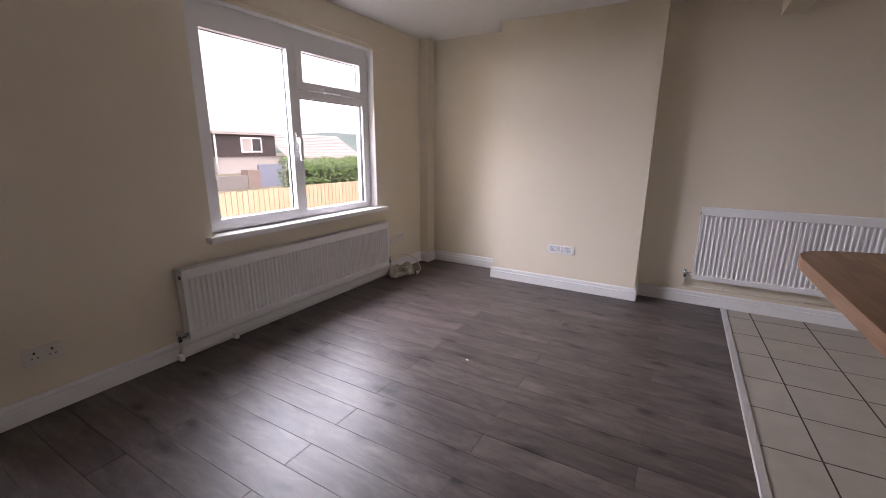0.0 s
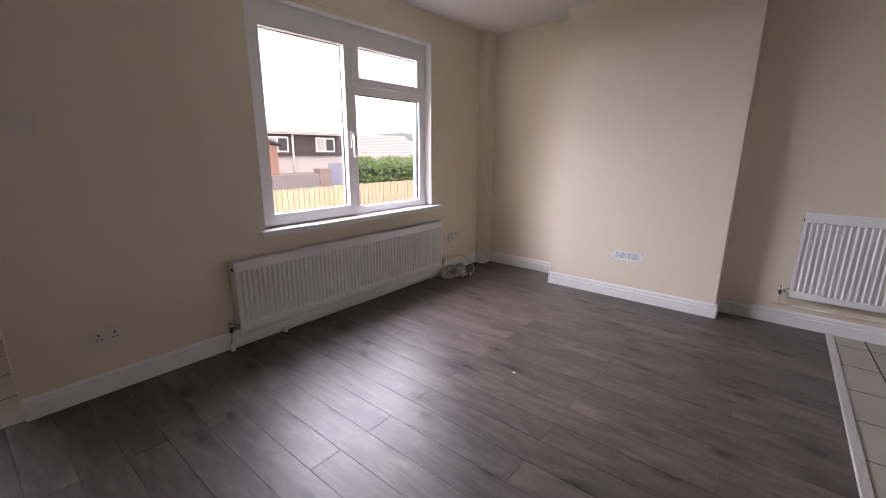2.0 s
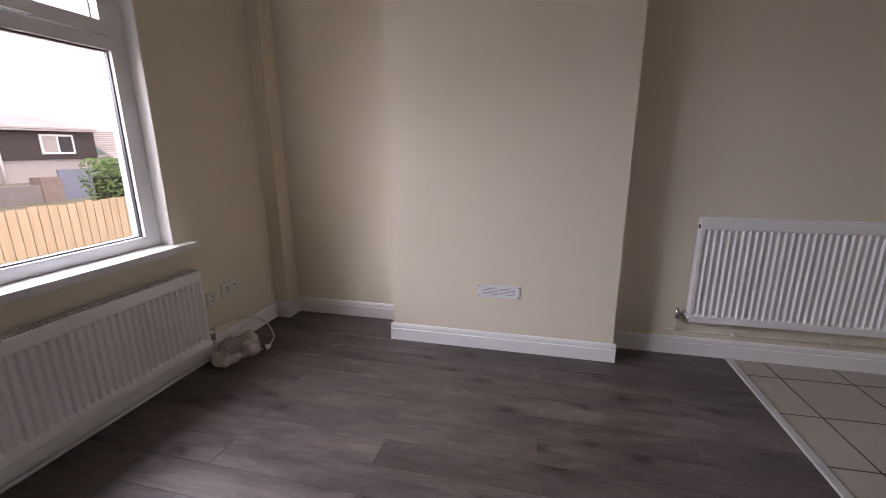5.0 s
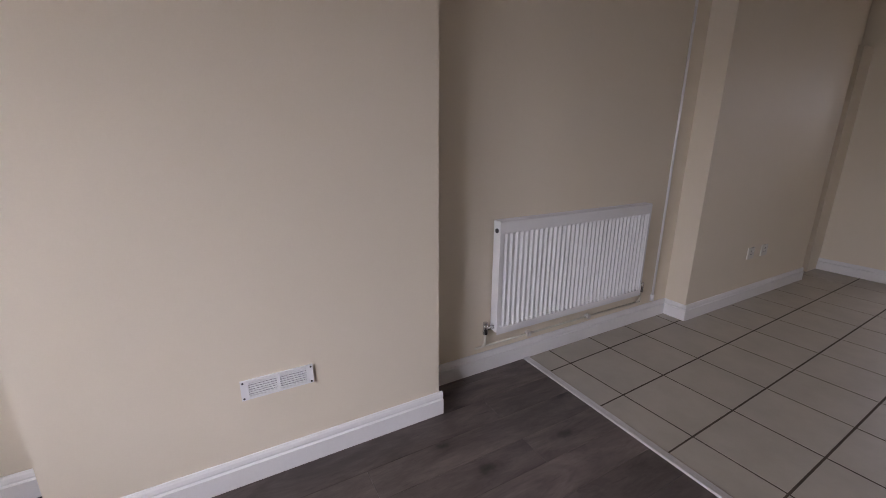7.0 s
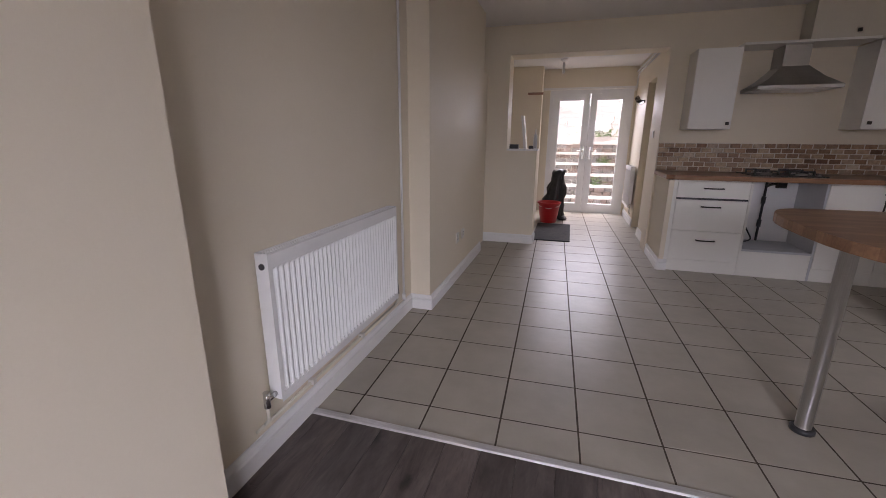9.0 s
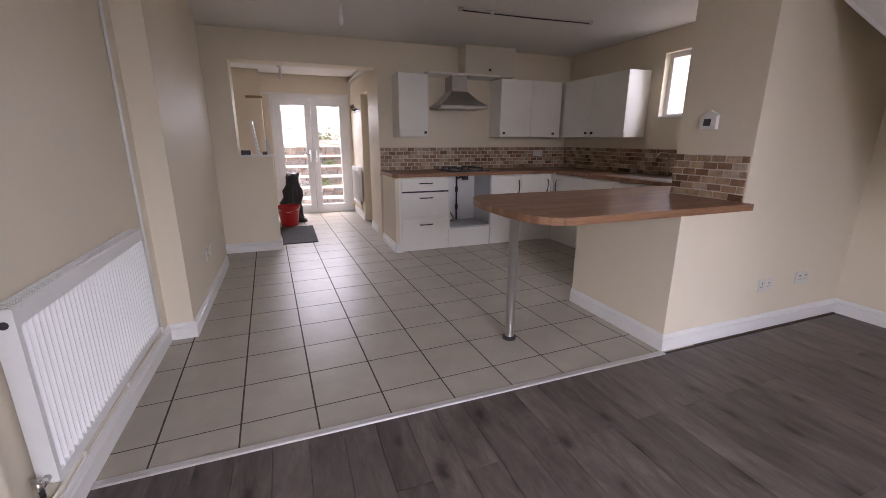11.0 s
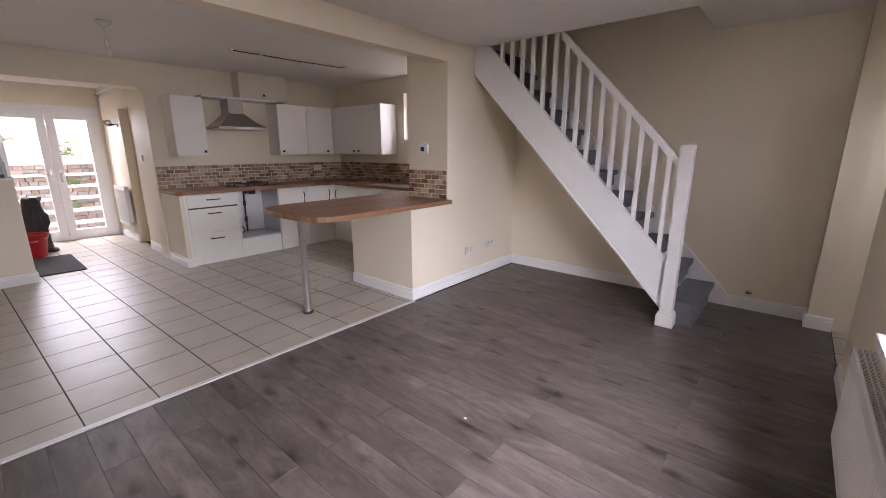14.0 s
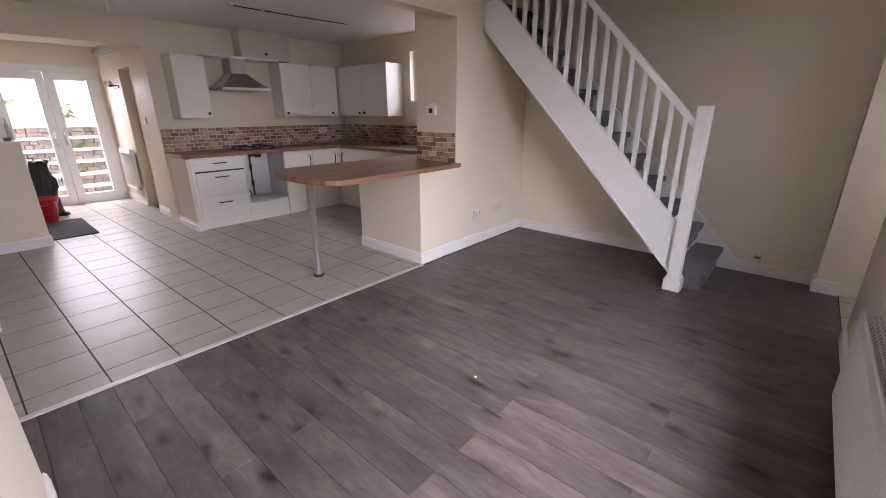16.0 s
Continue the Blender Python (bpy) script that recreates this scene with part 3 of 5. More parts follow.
def garden_doors():
    d = tagged(new("door_2"), "white plastic glazed double garden doors, closed", kind="structure")
    y0, y1 = REAR - 0.08, REAR - 0.01
    part("door_frame", soften(boxes((DX0, DX0 + 0.06, y0, y1, 0, DZ), (DX1 - 0.06, DX1, y0, y1, 0, DZ), (DX0 + 0.06, DX1 - 0.06, y0, y1, DZ - 0.06, DZ), (DX0 + 0.06, DX1 - 0.06, y0, y1, 0, 0.05)), 0.005), UPVC, d)
    part("door_trim", boxes((DX0 - 0.06, DX1 + 0.12, REAR + 0.001, REAR + 0.02, DZ + 0.002, DZ + 0.035)), GLOSS, d)
    mid = (DX0 + DX1) / 2
    for a, b, side in ((DX0 + 0.062, mid - 0.002, -1), (mid + 0.002, DX1 - 0.062, 1)):
        c, e, t = 0.052, DZ - 0.062, 0.105
        leaf = part("door_leaf", soften(boxes((a, a + t, y0, y1 + 0.012, c, e), (b - t, b, y0, y1 + 0.012, c, e), (a + t, b - t, y0, y1 + 0.012, c, c + t), (a + t, b - t, y0, y1 + 0.012, e - t, e)), 0.006), UPVC, d)
        part("pane", boxes((a + t, b - t, y0 + 0.033, y0 + 0.037, c + t, e - t)), GLASS, leaf).visible_shadow = False
        hx = mid + side * 0.055
        part("handle_plate", soften(boxes((hx - 0.015, hx + 0.015, y1 + 0.012, y1 + 0.022, 0.92, 1.12)), 0.003), CHROME, leaf)
        part("handle", bar([(hx, y1 + 0.02, 1.05), (hx, y1 + 0.06, 1.05), (hx + side * 0.11, y1 + 0.062, 1.05)], 0.009), CHROME, leaf)


garden_doors()


def utility_door():
    d = tagged(new("door_3"), "plain cream door set in the utility wall, closed", kind="structure")
    part("door_leaf", soften(boxes((UX - 0.16, UX - 0.12, -7.455, -8.015, 0.0, 1.975))), CREAM, d)


utility_door()


# ---- radiators ----
def radiator(name, label, length, height, axis_pose, ribs, deep=0.056):
    """A ribbed steel panel radiator; its length lies along x, its face looks to -y, its base stands at z = 0."""
    r = thing(name, label, "radiator", "panel radiators")
    bm = bmesh.new()
    edge, depth = 0.022, 0.013
    pitch = (length - 2 * edge) / ribs
    pts = [(0.0, 0.0), (edge - 0.006, 0.0)]
    for k in range(ribs):
        a = edge + k * pitch
        pts += [(a, depth), (a + 0.42 * pitch, depth), (a + 0.54 * pitch, 0.6 * depth), (a + 0.62 * pitch, 0.12 * depth), (a + 0.71 * pitch, 0.0), (a + 0.80 * pitch, 0.12 * depth), (a + 0.88 * pitch, 0.6 * depth)]
    pts += [(length - edge, depth), (length - edge + 0.006, 0.0), (length, 0.0)]
    rows = ((0.0, 0), (0.036, 0), (0.047, 1), (height - 0.07, 1), (height - 0.058, 0), (height - 0.006, 0), (height, -0.4))
    grid = [[bm.verts.new((x, (d if s > 0 else 0) + (0.005 if s < 0 else 0), z)) for x, d in pts] for z, s in rows]
    for g, h in zip(grid, grid[1:]):
        for k in range(len(pts) - 1):
            bm.faces.new((g[k], g[k + 1], h[k + 1], h[k]))
    part("front_panel", bm, RAD, r)
    part("rear_panel", boxes((0.004, length - 0.004, deep - 0.008, deep - 0.002, 0.01, height - 0.012)), RAD, r)
    for x in (0.0, length - 0.004):
        part("side_panel", soften(boxes((x, x + 0.004, 0.002, deep, 0.012, height - 0.001)), 0.001), RAD, r)
    grille = [(0, length, 0.006, 0.010, height - 0.004, height), (0, length, deep - 0.004, deep, height - 0.004, height)]
    n = int(length / 0.014)
    grille += [(k * length / n, k * length / n + 0.005, 0.010, deep - 0.004, height - 0.003, height - 0.001) for k in range(n + 1)]
    grille += [(0, length, y, y + 0.004, height - 0.004, height - 0.0005) for y in (0.36 * deep, 0.6 * deep)]
    part("top_grille", boxes(*grille), RAD, r)
    # solid dark block that stands in for the shade between the panels
    part("gap_shade", boxes((0.006, length - 0.006, 0.018, deep - 0.009, 0.02, height - 0.012)), DARKP, r, "dark block standing in for shade between the panels")
    for x, s in ((0.0, -1), (length, 1)):
        v = part("valve", bar([(x, 0.03, 0.035), (x + s * 0.05, 0.03, 0.035)], 0.011), CHROME, r)
        part("valve_head", bar([(x + s * 0.05, 0.03, 0.005), (x + s * 0.05, 0.03, 0.07)], 0.013), CHROME, v)
        part("pipe", bar([(x + s * 0.05, 0.03, 0.005), (x + s * 0.05, 0.03, -0.05), (x + s * 0.05, 0.05, -0.075)], 0.0075), CABLE, v, "painted copper pipe tail")
    part("bleed_plug", bar([(-0.004, 0.028, height - 0.05), (0.002, 0.028, height - 0.05)], 0.012), DARKP, r)
    for x in (0.2 * length, 0.8 * length):
        part("bracket", boxes((x, x + 0.03, deep - 0.001, deep + 0.012, 0.05, height - 0.05)), RAD, r)
    r.matrix_basis = axis_pose
    return r


radiator("radiator", "long white ribbed radiator under the window", 1.975, 0.445, pose(-2.512, -0.072, 0.125), 58, 0.074)
radiator("radiator", "white ribbed radiator on the wall beside the tiles", 1.15, 0.60, pose(0.142, -2.712, 0.232, 0, 0, -90), 34)
radiator("radiator", "small white radiator beside the garden doors", 0.62, 0.60, pose(UX + 0.08, -8.72, 0.26, 0, 0, 90), 18)
pipes = thing("heating_pipe", "thin cream painted pipe along the skirting", "pipe")
part("pipe_run", bar([(RIGHT - 0.012, -2.62, 0.15), (RIGHT - 0.012, -3.95, 0.15)], 0.006), CABLE, pipes)
for y in (-2.975, -3.45):
    part("clip", soften(boxes((RIGHT - 0.03, RIGHT, y - 0.012, y + 0.012, 0.142, 0.165)), 0.003), SOCKET, pipes)
pipes = thing("heating_pipe", "thin white painted pipe in front of the skirting", "pipe")
part("pipe_run", bar([(-2.58, -0.03, 0.02), (-0.42, -0.03, 0.02)], 0.0075), GLOSS, pipes)
for x in (-2.56, -2.2, -0.5):
    part("clip", soften(boxes((x - 0.012, x + 0.012, -0.042, -0.002, 0.001, 0.032)), 0.003), GLOSS, pipes)
pipes = thing("riser_pipe", "white pipe running up the wall", "pipe")
part("pipe_run", bar([(RIGHT - 0.01, -4.09, 0.13), (RIGHT - 0.01, -4.09, H2)], 0.008), GLOSS, pipes)
part("collar", bar([(RIGHT - 0.01, -4.09, 0.125), (RIGHT - 0.01, -4.09, 0.17)], 0.013), GLOSS, pipes)


# ---- sockets, vent, thermostat ----
def outlet(label, width, at, turn, holes):
    o = thing("wall_socket" if holes else "wall_switch", label, "socket" if holes else "switch", "wall plates")
    part("plate", soften(boxes((-width / 2, width / 2, -0.009, 0, -0.043, 0.043)), 0.003), SOCKET, o)
    n = max(1, round(width / 0.075))
    for k in range(n):
        c = (k - (n - 1) / 2) * 0.066
        if holes:
            part("pin_holes", boxes((c - 0.004, c + 0.004, -0.0105, -0.0088, 0.010, 0.022), (c - 0.014, c - 0.007, -0.0105, -0.0088, -0.012, -0.007), (c + 0.007, c + 0.014, -0.0105, -0.0088, -0.012, -0.007)), DARKP, o)
        part("rocker", soften(boxes((c + 0.016, c + 0.026, -0.013, -0.0088, 0.008, 0.026)), 0.002), SOCKET, o)
    o.matrix_basis = pose(*at, 0, 0, turn)
    return o


outlet("white double wall socket low on the wall", 0.146, (-3.142, FRONT, 0.302), 0, True)
outlet("white square switch on the front wall", 0.086, (-3.275, FRONT, 1.337), 0, False)
outlet("white double wall socket beside the radiator", 0.146, (-0.25, FRONT, 0.36), 0, True)
outlet("small white single socket beside the radiator", 0.086, (-0.40, FRONT, 0.345), 0, True)
outlet("white double wall socket under the stairs", 0.146, (-3.63, NIBY0, 0.33), 180, True)
outlet("white double wall socket near the stair wall", 0.146, (-4.03, NIBY0, 0.34), 180, True)
outlet("white single socket on the kitchen chimney breast", 0.086, (0.058, -5.0, 0.38), -90, True)
outlet("white single socket on the kitchen chimney breast", 0.086, (0.058, -5.2, 0.38), -90, True)
outlet("white switch on the utility wall", 0.086, (UX, -7.2, 1.3), 90, False)

vent = thing("air_vent", "white plastic louvred vent in the chimney breast", "vent")
part("frame", soften(boxes((0.007, FRONT, -1.765, -1.74, 0.338, 0.412), (0.007, FRONT, -1.545, -1.52, 0.338, 0.412), (0.007, FRONT, -1.74, -1.545, 0.338, 0.348), (0.007, FRONT, -1.74, -1.545, 0.402, 0.412), (0.007, FRONT, -1.648, -1.638, 0.348, 0.402)), 0.002), UPVC, vent)
# grey backing, its colour holds the shade behind the slats
part("backing", boxes((0.0125, 0.0145, -1.742, -1.543, 0.346, 0.404)), VENT_SHADE, vent)
for k in range(6):
    part("slat", boxes((0.0082, 0.0122, -1.74, -1.545, 0.3493 + k * 0.009, 0.3545 + k * 0.009)), UPVC, vent)

for y, z in ((-1.757, 0.345), (-1.757, 0.405), (-1.528, 0.345), (-1.528, 0.405)):
    part("screw", bar([(0.0055, y, z), (0.0085, y, z)], 0.004, 8), DARKP, vent)

stat = thing("thermostat", "white thermostat with a small dark screen", "thermostat")
part("body", soften(boxes((NIBX, NIBX + 0.028, -3.36, -3.25, 1.365, 1.45)), 0.006), UPVC, stat)
part("screen", boxes((NIBX + 0.0275, NIBX + 0.029, -3.335, -3.285, 1.387, 1.43)), DARKP, stat)
part("hood", prism([(-3.372, 1.45), (-3.24, 1.45), (-3.305, 1.485)], "x", NIBX, NIBX + 0.012), UPVC, stat)


# ---- stairs ----
def stairs():
    s = thing("staircase", "white painted open-sided staircase with grey carpet", "stairs")
    rise, going, n, y0 = 0.2, 0.193, 13, -0.835
    x0, x1 = LEFT + 0.03, -3.721
    for k in range(n):
        y = y0 - k * going
        z = rise * (k + 1)
        part("step", soften(boxes((x0 if k else x0 - 0.02, x1 if k else -3.735, y + 0.03, y - going + (0.028 if k else -0.005), z - 0.045, z), (x0, x1 if k else -3.75, y, y - (0.03 if k else going), z - rise + (0.05 if k else 0), z - 0.045)), 0.012), CARPET, s, "grey carpeted step")
    a = 1.042
    bot = lambda y: 0.135 + (-1.078 - y) * a
    top = lambda y: bot(y) + 0.40
    outer = part("outer_string", soften(prism([(-1.06, bot(-1.06)), (-2.998, bot(-2.998)), (-2.998, min(top(-2.998), H1 - 0.002)), (-1.06 - (H1 - 0.002 - top(-1.06)) / a, H1 - 0.002), (-1.06, top(-1.06))], "x", -3.72, -3.684), 0.003), GLOSS, s)
    part("string_cap", prism([(-1.06, top(-1.06)), (-1.06 - (H1 - 0.03 - top(-1.06)) / a, H1 - 0.03), (-1.06 - (H1 - 0.03 - top(-1.06)) / a, H1 - 0.004), (-1.06, top(-1.06) + 0.022)], "x", -3.729, -3.674), GLOSS, outer)
    part("string_bead", prism([(-1.062, bot(-1.062) + 0.004), (-2.996, bot(-2.996) + 0.004), (-2.996, bot(-2.996) + 0.030), (-1.062, bot(-1.062) + 0.030)], "x", -3.6838, -3.678), GLOSS, outer)
    part("soffit", prism([(-1.2, bot(-1.2) + 0.03), (-2.998, bot(-2.998) + 0.03), (-2.998, bot(-2.998) + 0.05), (-1.2, bot(-1.2) + 0.05)], "x", x0 - 0.02, -3.722), CREAM, s)
    part("wall_string", prism([(-0.66, 0.005), (-0.70, 0.12), (-2.99, 0.12 + 2.29 * a), (-2.99, 0.135 + 2.29 * a - 0.35), (-0.9, 0.005)], "x", LEFT + 0.001, LEFT + 0.024), GLOSS, s)
    newel = part("newel_post", soften(boxes((-3.728, -3.638, -1.062, -0.972, 0.0, 1.432)), 0.006), GLOSS, s)
    part("newel_base", soften(boxes((-3.746, -3.62, -1.08, -0.954, 0.001, 0.095), (-3.738, -3.628, -1.072, -0.962, 0.095, 0.118)), 0.005), GLOSS, newel)
    rail = lambda y: 1.262 + (-1.06 - y) * a
    end = -1.062 - (H1 - 0.07 - rail(-1.06)) / a
    part("handrail", soften(prism([(-1.062, rail(-1.062)), (end, rail(end)), (end, rail(end) + 0.066), (-1.062, rail(-1.062) + 0.066)], "x", -3.731, -3.671), 0.012, 3), GLOSS, s)
    k = 0
    y = -1.135
    while y > -2.78:
        hi = min(rail(y) + 0.02, H1 - 0.003)
        lo = top(y) + 0.004
        if hi - lo > 0.03:
            b = part("baluster", soften(boxes((-3.717, -3.685, y - 0.016, y + 0.016, lo, hi)), 0.003), GLOSS, s)
        y -= 0.1105


stairs()
box_ = thing("pipe_stub", "small capped metal pipe above the skirting", "pipe")
part("stub", bar([(LEFT, -0.55, 0.165), (LEFT + 0.05, -0.55, 0.165)], 0.012), CHROME, box_)
part("cap", bar([(LEFT + 0.03, -0.565, 0.165), (LEFT + 0.03, -0.52, 0.165)], 0.016), CHROME, box_)


# ---- kitchen ----
UF = -5.883


def bow_handle(name, a, b, out, parent):
    """A bowed dark metal pull between two points, standing off along out."""
    a, b, out = Vector(a), Vector(b), Vector(out)
    pts = [a, a + out * 0.7] + [a.lerp(b, k / 4) + out * (0.7 + 0.3 * math.sin(math.pi * k / 4)) for k in range(1, 4)] + [b + out * 0.7, b]
    return part(name, bar(pts, 0.0065, 8), BRONZE, parent)


def knob(parent, at, out):
    c, o = Vector(at), Vector(out)
    k = part("knob", bar([c, c + o * 0.02], 0.006, 8), BRONZE, parent)
    half = Vector((0.014, 0.014, 0.014)) - Vector([abs(v) for v in o]) * 0.014
    p, q = c + o * 0.018 - half, c + o * 0.03 + half
    part("knob_face", soften(boxes((p.x, q.x, p.y, q.y, p.z, q.z)), 0.003), BRONZE, k)


def base_units():
    u = thing("drawer_unit", "cream three-drawer kitchen base unit with bowed handles", "cabinet", "kitchen base units")
    part("body", boxes((-1.805, -2.425, UF - 0.021, BACK + 0.002, 0.1, 0.875)), UNIT, u)
    part("end_post", soften(boxes((-1.803, -1.838, UF + 0.002, UF - 0.02, 0.0, 0.876)), 0.003), UNIT, u)
    part("plinth", soften(boxes((-1.84, -2.425, UF - 0.004, UF - 0.02, 0.0, 0.115)), 0.002), UNIT, u)
    # dark strip over the body, paints the shade below the top drawer
    part("gap_shade_strip", boxes((-1.842, -2.422, UF - 0.012, UF - 0.0215, 0.696, 0.714)), DARKP, u)
    for z0, z1 in ((0.118, 0.40), (0.403, 0.695), (0.715, 0.865)):
        d = part("drawer_front", soften(boxes((-2.423, -1.841, UF - 0.019, UF, z0, z1)), 0.003), UNIT, u)
        zh = z1 - 0.06 if z1 > 0.5 else z1 - 0.085
        bow_handle("handle", (-2.06, UF, zh), (-2.21, UF, zh), (0, 0.03, 0), d)
    o = thing("oven_housing", "empty oven housing with grey sides and loose cables", "cabinet", "kitchen base units")
    part("side", boxes((-2.427, -2.445, UF - 0.002, BACK + 0.01, 0.0, 0.875)), UNIT, o)
    part("side", boxes((-2.982, -3.0, UF - 0.002, BACK + 0.01, 0.0, 0.875)), GREY_IN, o, "grey inner side")
    part("shelf", boxes((-2.446, -2.981, UF - 0.004, BACK + 0.162, 0.238, 0.256)), GREY_IN, o)
    part("front_panel", soften(boxes((-2.446, -2.981, UF - 0.003, UF - 0.02, 0.0, 0.236)), 0.002), UNIT, o)
    part("rear_wall", boxes((-2.446, -2.981, BACK + 0.15, BACK + 0.16, 0.2565, 0.87)), UPVC, o)
    part("gas_pipe", bar([(-2.71, BACK + 0.185, 0.872), (-2.71, BACK + 0.185, 0.258)], 0.011), DARKP, o)
    for z in (0.40, 0.63):
        part("joint", bar([(-2.71, BACK + 0.185, z), (-2.71, BACK + 0.185, z + 0.07)], 0.019), DARKP, o)
    part("elbow", bar(curved([(-2.71, BACK + 0.185, 0.80), (-2.75, BACK + 0.19, 0.82), (-2.79, BACK + 0.2, 0.83)]), 0.012), DARKP, o)
    part("cable", bar(curved([(-2.50, BACK + 0.18, 0.85), (-2.49, BACK + 0.2, 0.68), (-2.53, BACK + 0.22, 0.5), (-2.60, BACK + 0.26, 0.36), (-2.62, BACK + 0.3, 0.29), (-2.54, BACK + 0.33, 0.268), (-2.46, BACK + 0.33, 0.275)]), 0.007), DARKP, o)
    part("gas_tap", soften(boxes((-2.79, -2.86, BACK + 0.17, BACK + 0.23, 0.79, 0.85)), 0.008), DARKP, o)
    for k, (a, b) in enumerate(((-3.002, -3.44), (-3.442, -3.87))):
        c = thing("cupboard_unit", "cream kitchen base cupboard with a dark bowed handle", "cabinet", "kitchen base units")
        part("body", boxes((a, b, UF - 0.021, BACK + 0.002, 0.1, 0.875)), UNIT, c)
        part("plinth", boxes((a, b, UF - 0.004, UF - 0.02, 0.0, 0.115)), UNIT, c)
        d = part("door", soften(boxes((b + 0.002, a - 0.002, UF - 0.019, UF, 0.118, 0.865)), 0.003), UNIT, c)
        x = -3.385 if k == 0 else -3.815
        bow_handle("handle", (x, UF, 0.80), (x, UF, 0.65), (0, 0.03, 0), d)
    filler = thing("corner_filler", "cream corner post between the base units", "cabinet", "kitchen base units")
    part("post", soften(boxes((-3.871, -3.909, -5.862, -5.902, 0.0, 0.875)), 0.002), UNIT, filler)
    sx = -3.89
    for k, (a, b) in enumerate(((-5.86, -5.28), (-5.278, -4.70), (-4.698, -4.12), (-4.118, -3.54))):
        c = thing("cupboard_unit", "cream kitchen base cupboard along the side wall", "cabinet", "kitchen base units")
        part("body", boxes((sx - 0.021, LEFT + 0.002, a, b, 0.1, 0.875)), UNIT, c)
        part("plinth", boxes((sx - 0.004, sx - 0.02, a, b, 0.0, 0.115)), UNIT, c)
        d = part("door", soften(boxes((sx - 0.019, sx, b - 0.002, a + 0.002, 0.118, 0.865)), 0.003), UNIT, c)
        y = a + 0.06 if k % 2 == 0 else b - 0.06
        if k == 0:
            y = a + 0.1
        bow_handle("handle", (sx, y, 0.80), (sx, y, 0.65), (0.03, 0, 0), d)


base_units()

wt = thing("worktop", "wood-block effect kitchen worktop along two walls", "worktop")
part("back_run", soften(prism([(-1.735, BACK + 0.001), (-1.735, -5.90), (-1.79, -5.845), (-3.80, -5.845), (-3.865, -5.78), (-3.865, -3.905), (-4.529, -3.905), (-4.529, BACK + 0.001)], "z", 0.880, 0.920), 0.004), BUTCHER, wt)
tip = []
for k in range(15):
    a = radians(90 - k * 180 / 14)
    c, d = math.cos(a), math.sin(a)
    tip.append((-1.95 + 0.235 * abs(c) ** 0.75, -3.41 + math.copysign(0.48 * abs(d) ** 0.75, d)))
pen = thing("breakfast_bar", "wood-block effect breakfast bar with a rounded end", "worktop")
part("top", soften(prism([(NIBX + 0.003, -2.935)] + tip + [(-2.1, -3.90), (-4.52, -3.90), (-4.52, NIBY1 - 0.002), (NIBX + 0.003, NIBY1 - 0.002)], "z", 0.880, 0.920), 0.005), BUTCHER, pen)
leg = part("support_leg", lathe([(0.042, 0.0), (0.042, 0.012), (0.031, 0.02), (0.030, 0.03), (0.030, 0.855), (0.042, 0.862), (0.05, 0.8795)], (-1.922, -3.488, 0.0), 24), STEEL, pen, "brushed metal tubular leg")
part("foot_pad", lathe([(0.046, 0.0005), (0.046, 0.014), (0.04, 0.022)], (-1.922, -3.488, 0.0), 20), DARKP, leg)

hob = thing("gas_hob", "black and steel gas hob set in the worktop", "hob")
part("plate", soften(boxes((-2.46, -3.02, -5.97, -6.43, 0.9205, 0.928)), 0.003), BLACK, hob)
for i, (x, y) in enumerate(((-2.6, -6.1), (-2.6, -6.31), (-2.87, -6.1), (-2.87, -6.31))):
    b = part("burner", lathe([(0.045, 0.0), (0.045, 0.012), (0.028, 0.014), (0.028, 0.022)], (x, y, 0.928), 16), STEEL, hob)
    part("pan_support", boxes((x - 0.10, x + 0.10, y - 0.008, y + 0.008, 0.952, 0.968), (x - 0.008, x + 0.008, y - 0.095, y - 0.0085, 0.952, 0.968), (x - 0.008, x + 0.008, y + 0.0085, y + 0.095, 0.952, 0.968),
         (x - 0.10, x - 0.086, y - 0.007, y + 0.007, 0.928, 0.952), (x + 0.086, x + 0.10, y - 0.007, y + 0.007, 0.928, 0.952)), BLACK, b)
for k in range(4):
    part("control", lathe([(0.017, 0), (0.015, 0.02)], (-2.97, -6.03 - k * 0.09, 0.928), 12), STEEL, hob)

sink = thing("sink", "stainless steel sink with a drainer", "sink")
part("rim", soften(boxes((-3.93, -4.45, -4.0, -4.95, 0.9205, 0.926)), 0.002), STEEL, sink)
part("bowl", soften(boxes((-3.99, -4.38, -4.5, -4.88, 0.9262, 0.929)), 0.001), HOODM, sink)
part("tap", bar([(-4.44, -4.6, 0.92), (-4.44, -4.6, 1.1), (-4.40, -4.6, 1.16), (-4.3, -4.6, 1.17), (-4.24, -4.6, 1.12)], 0.012), CHROME, sink)


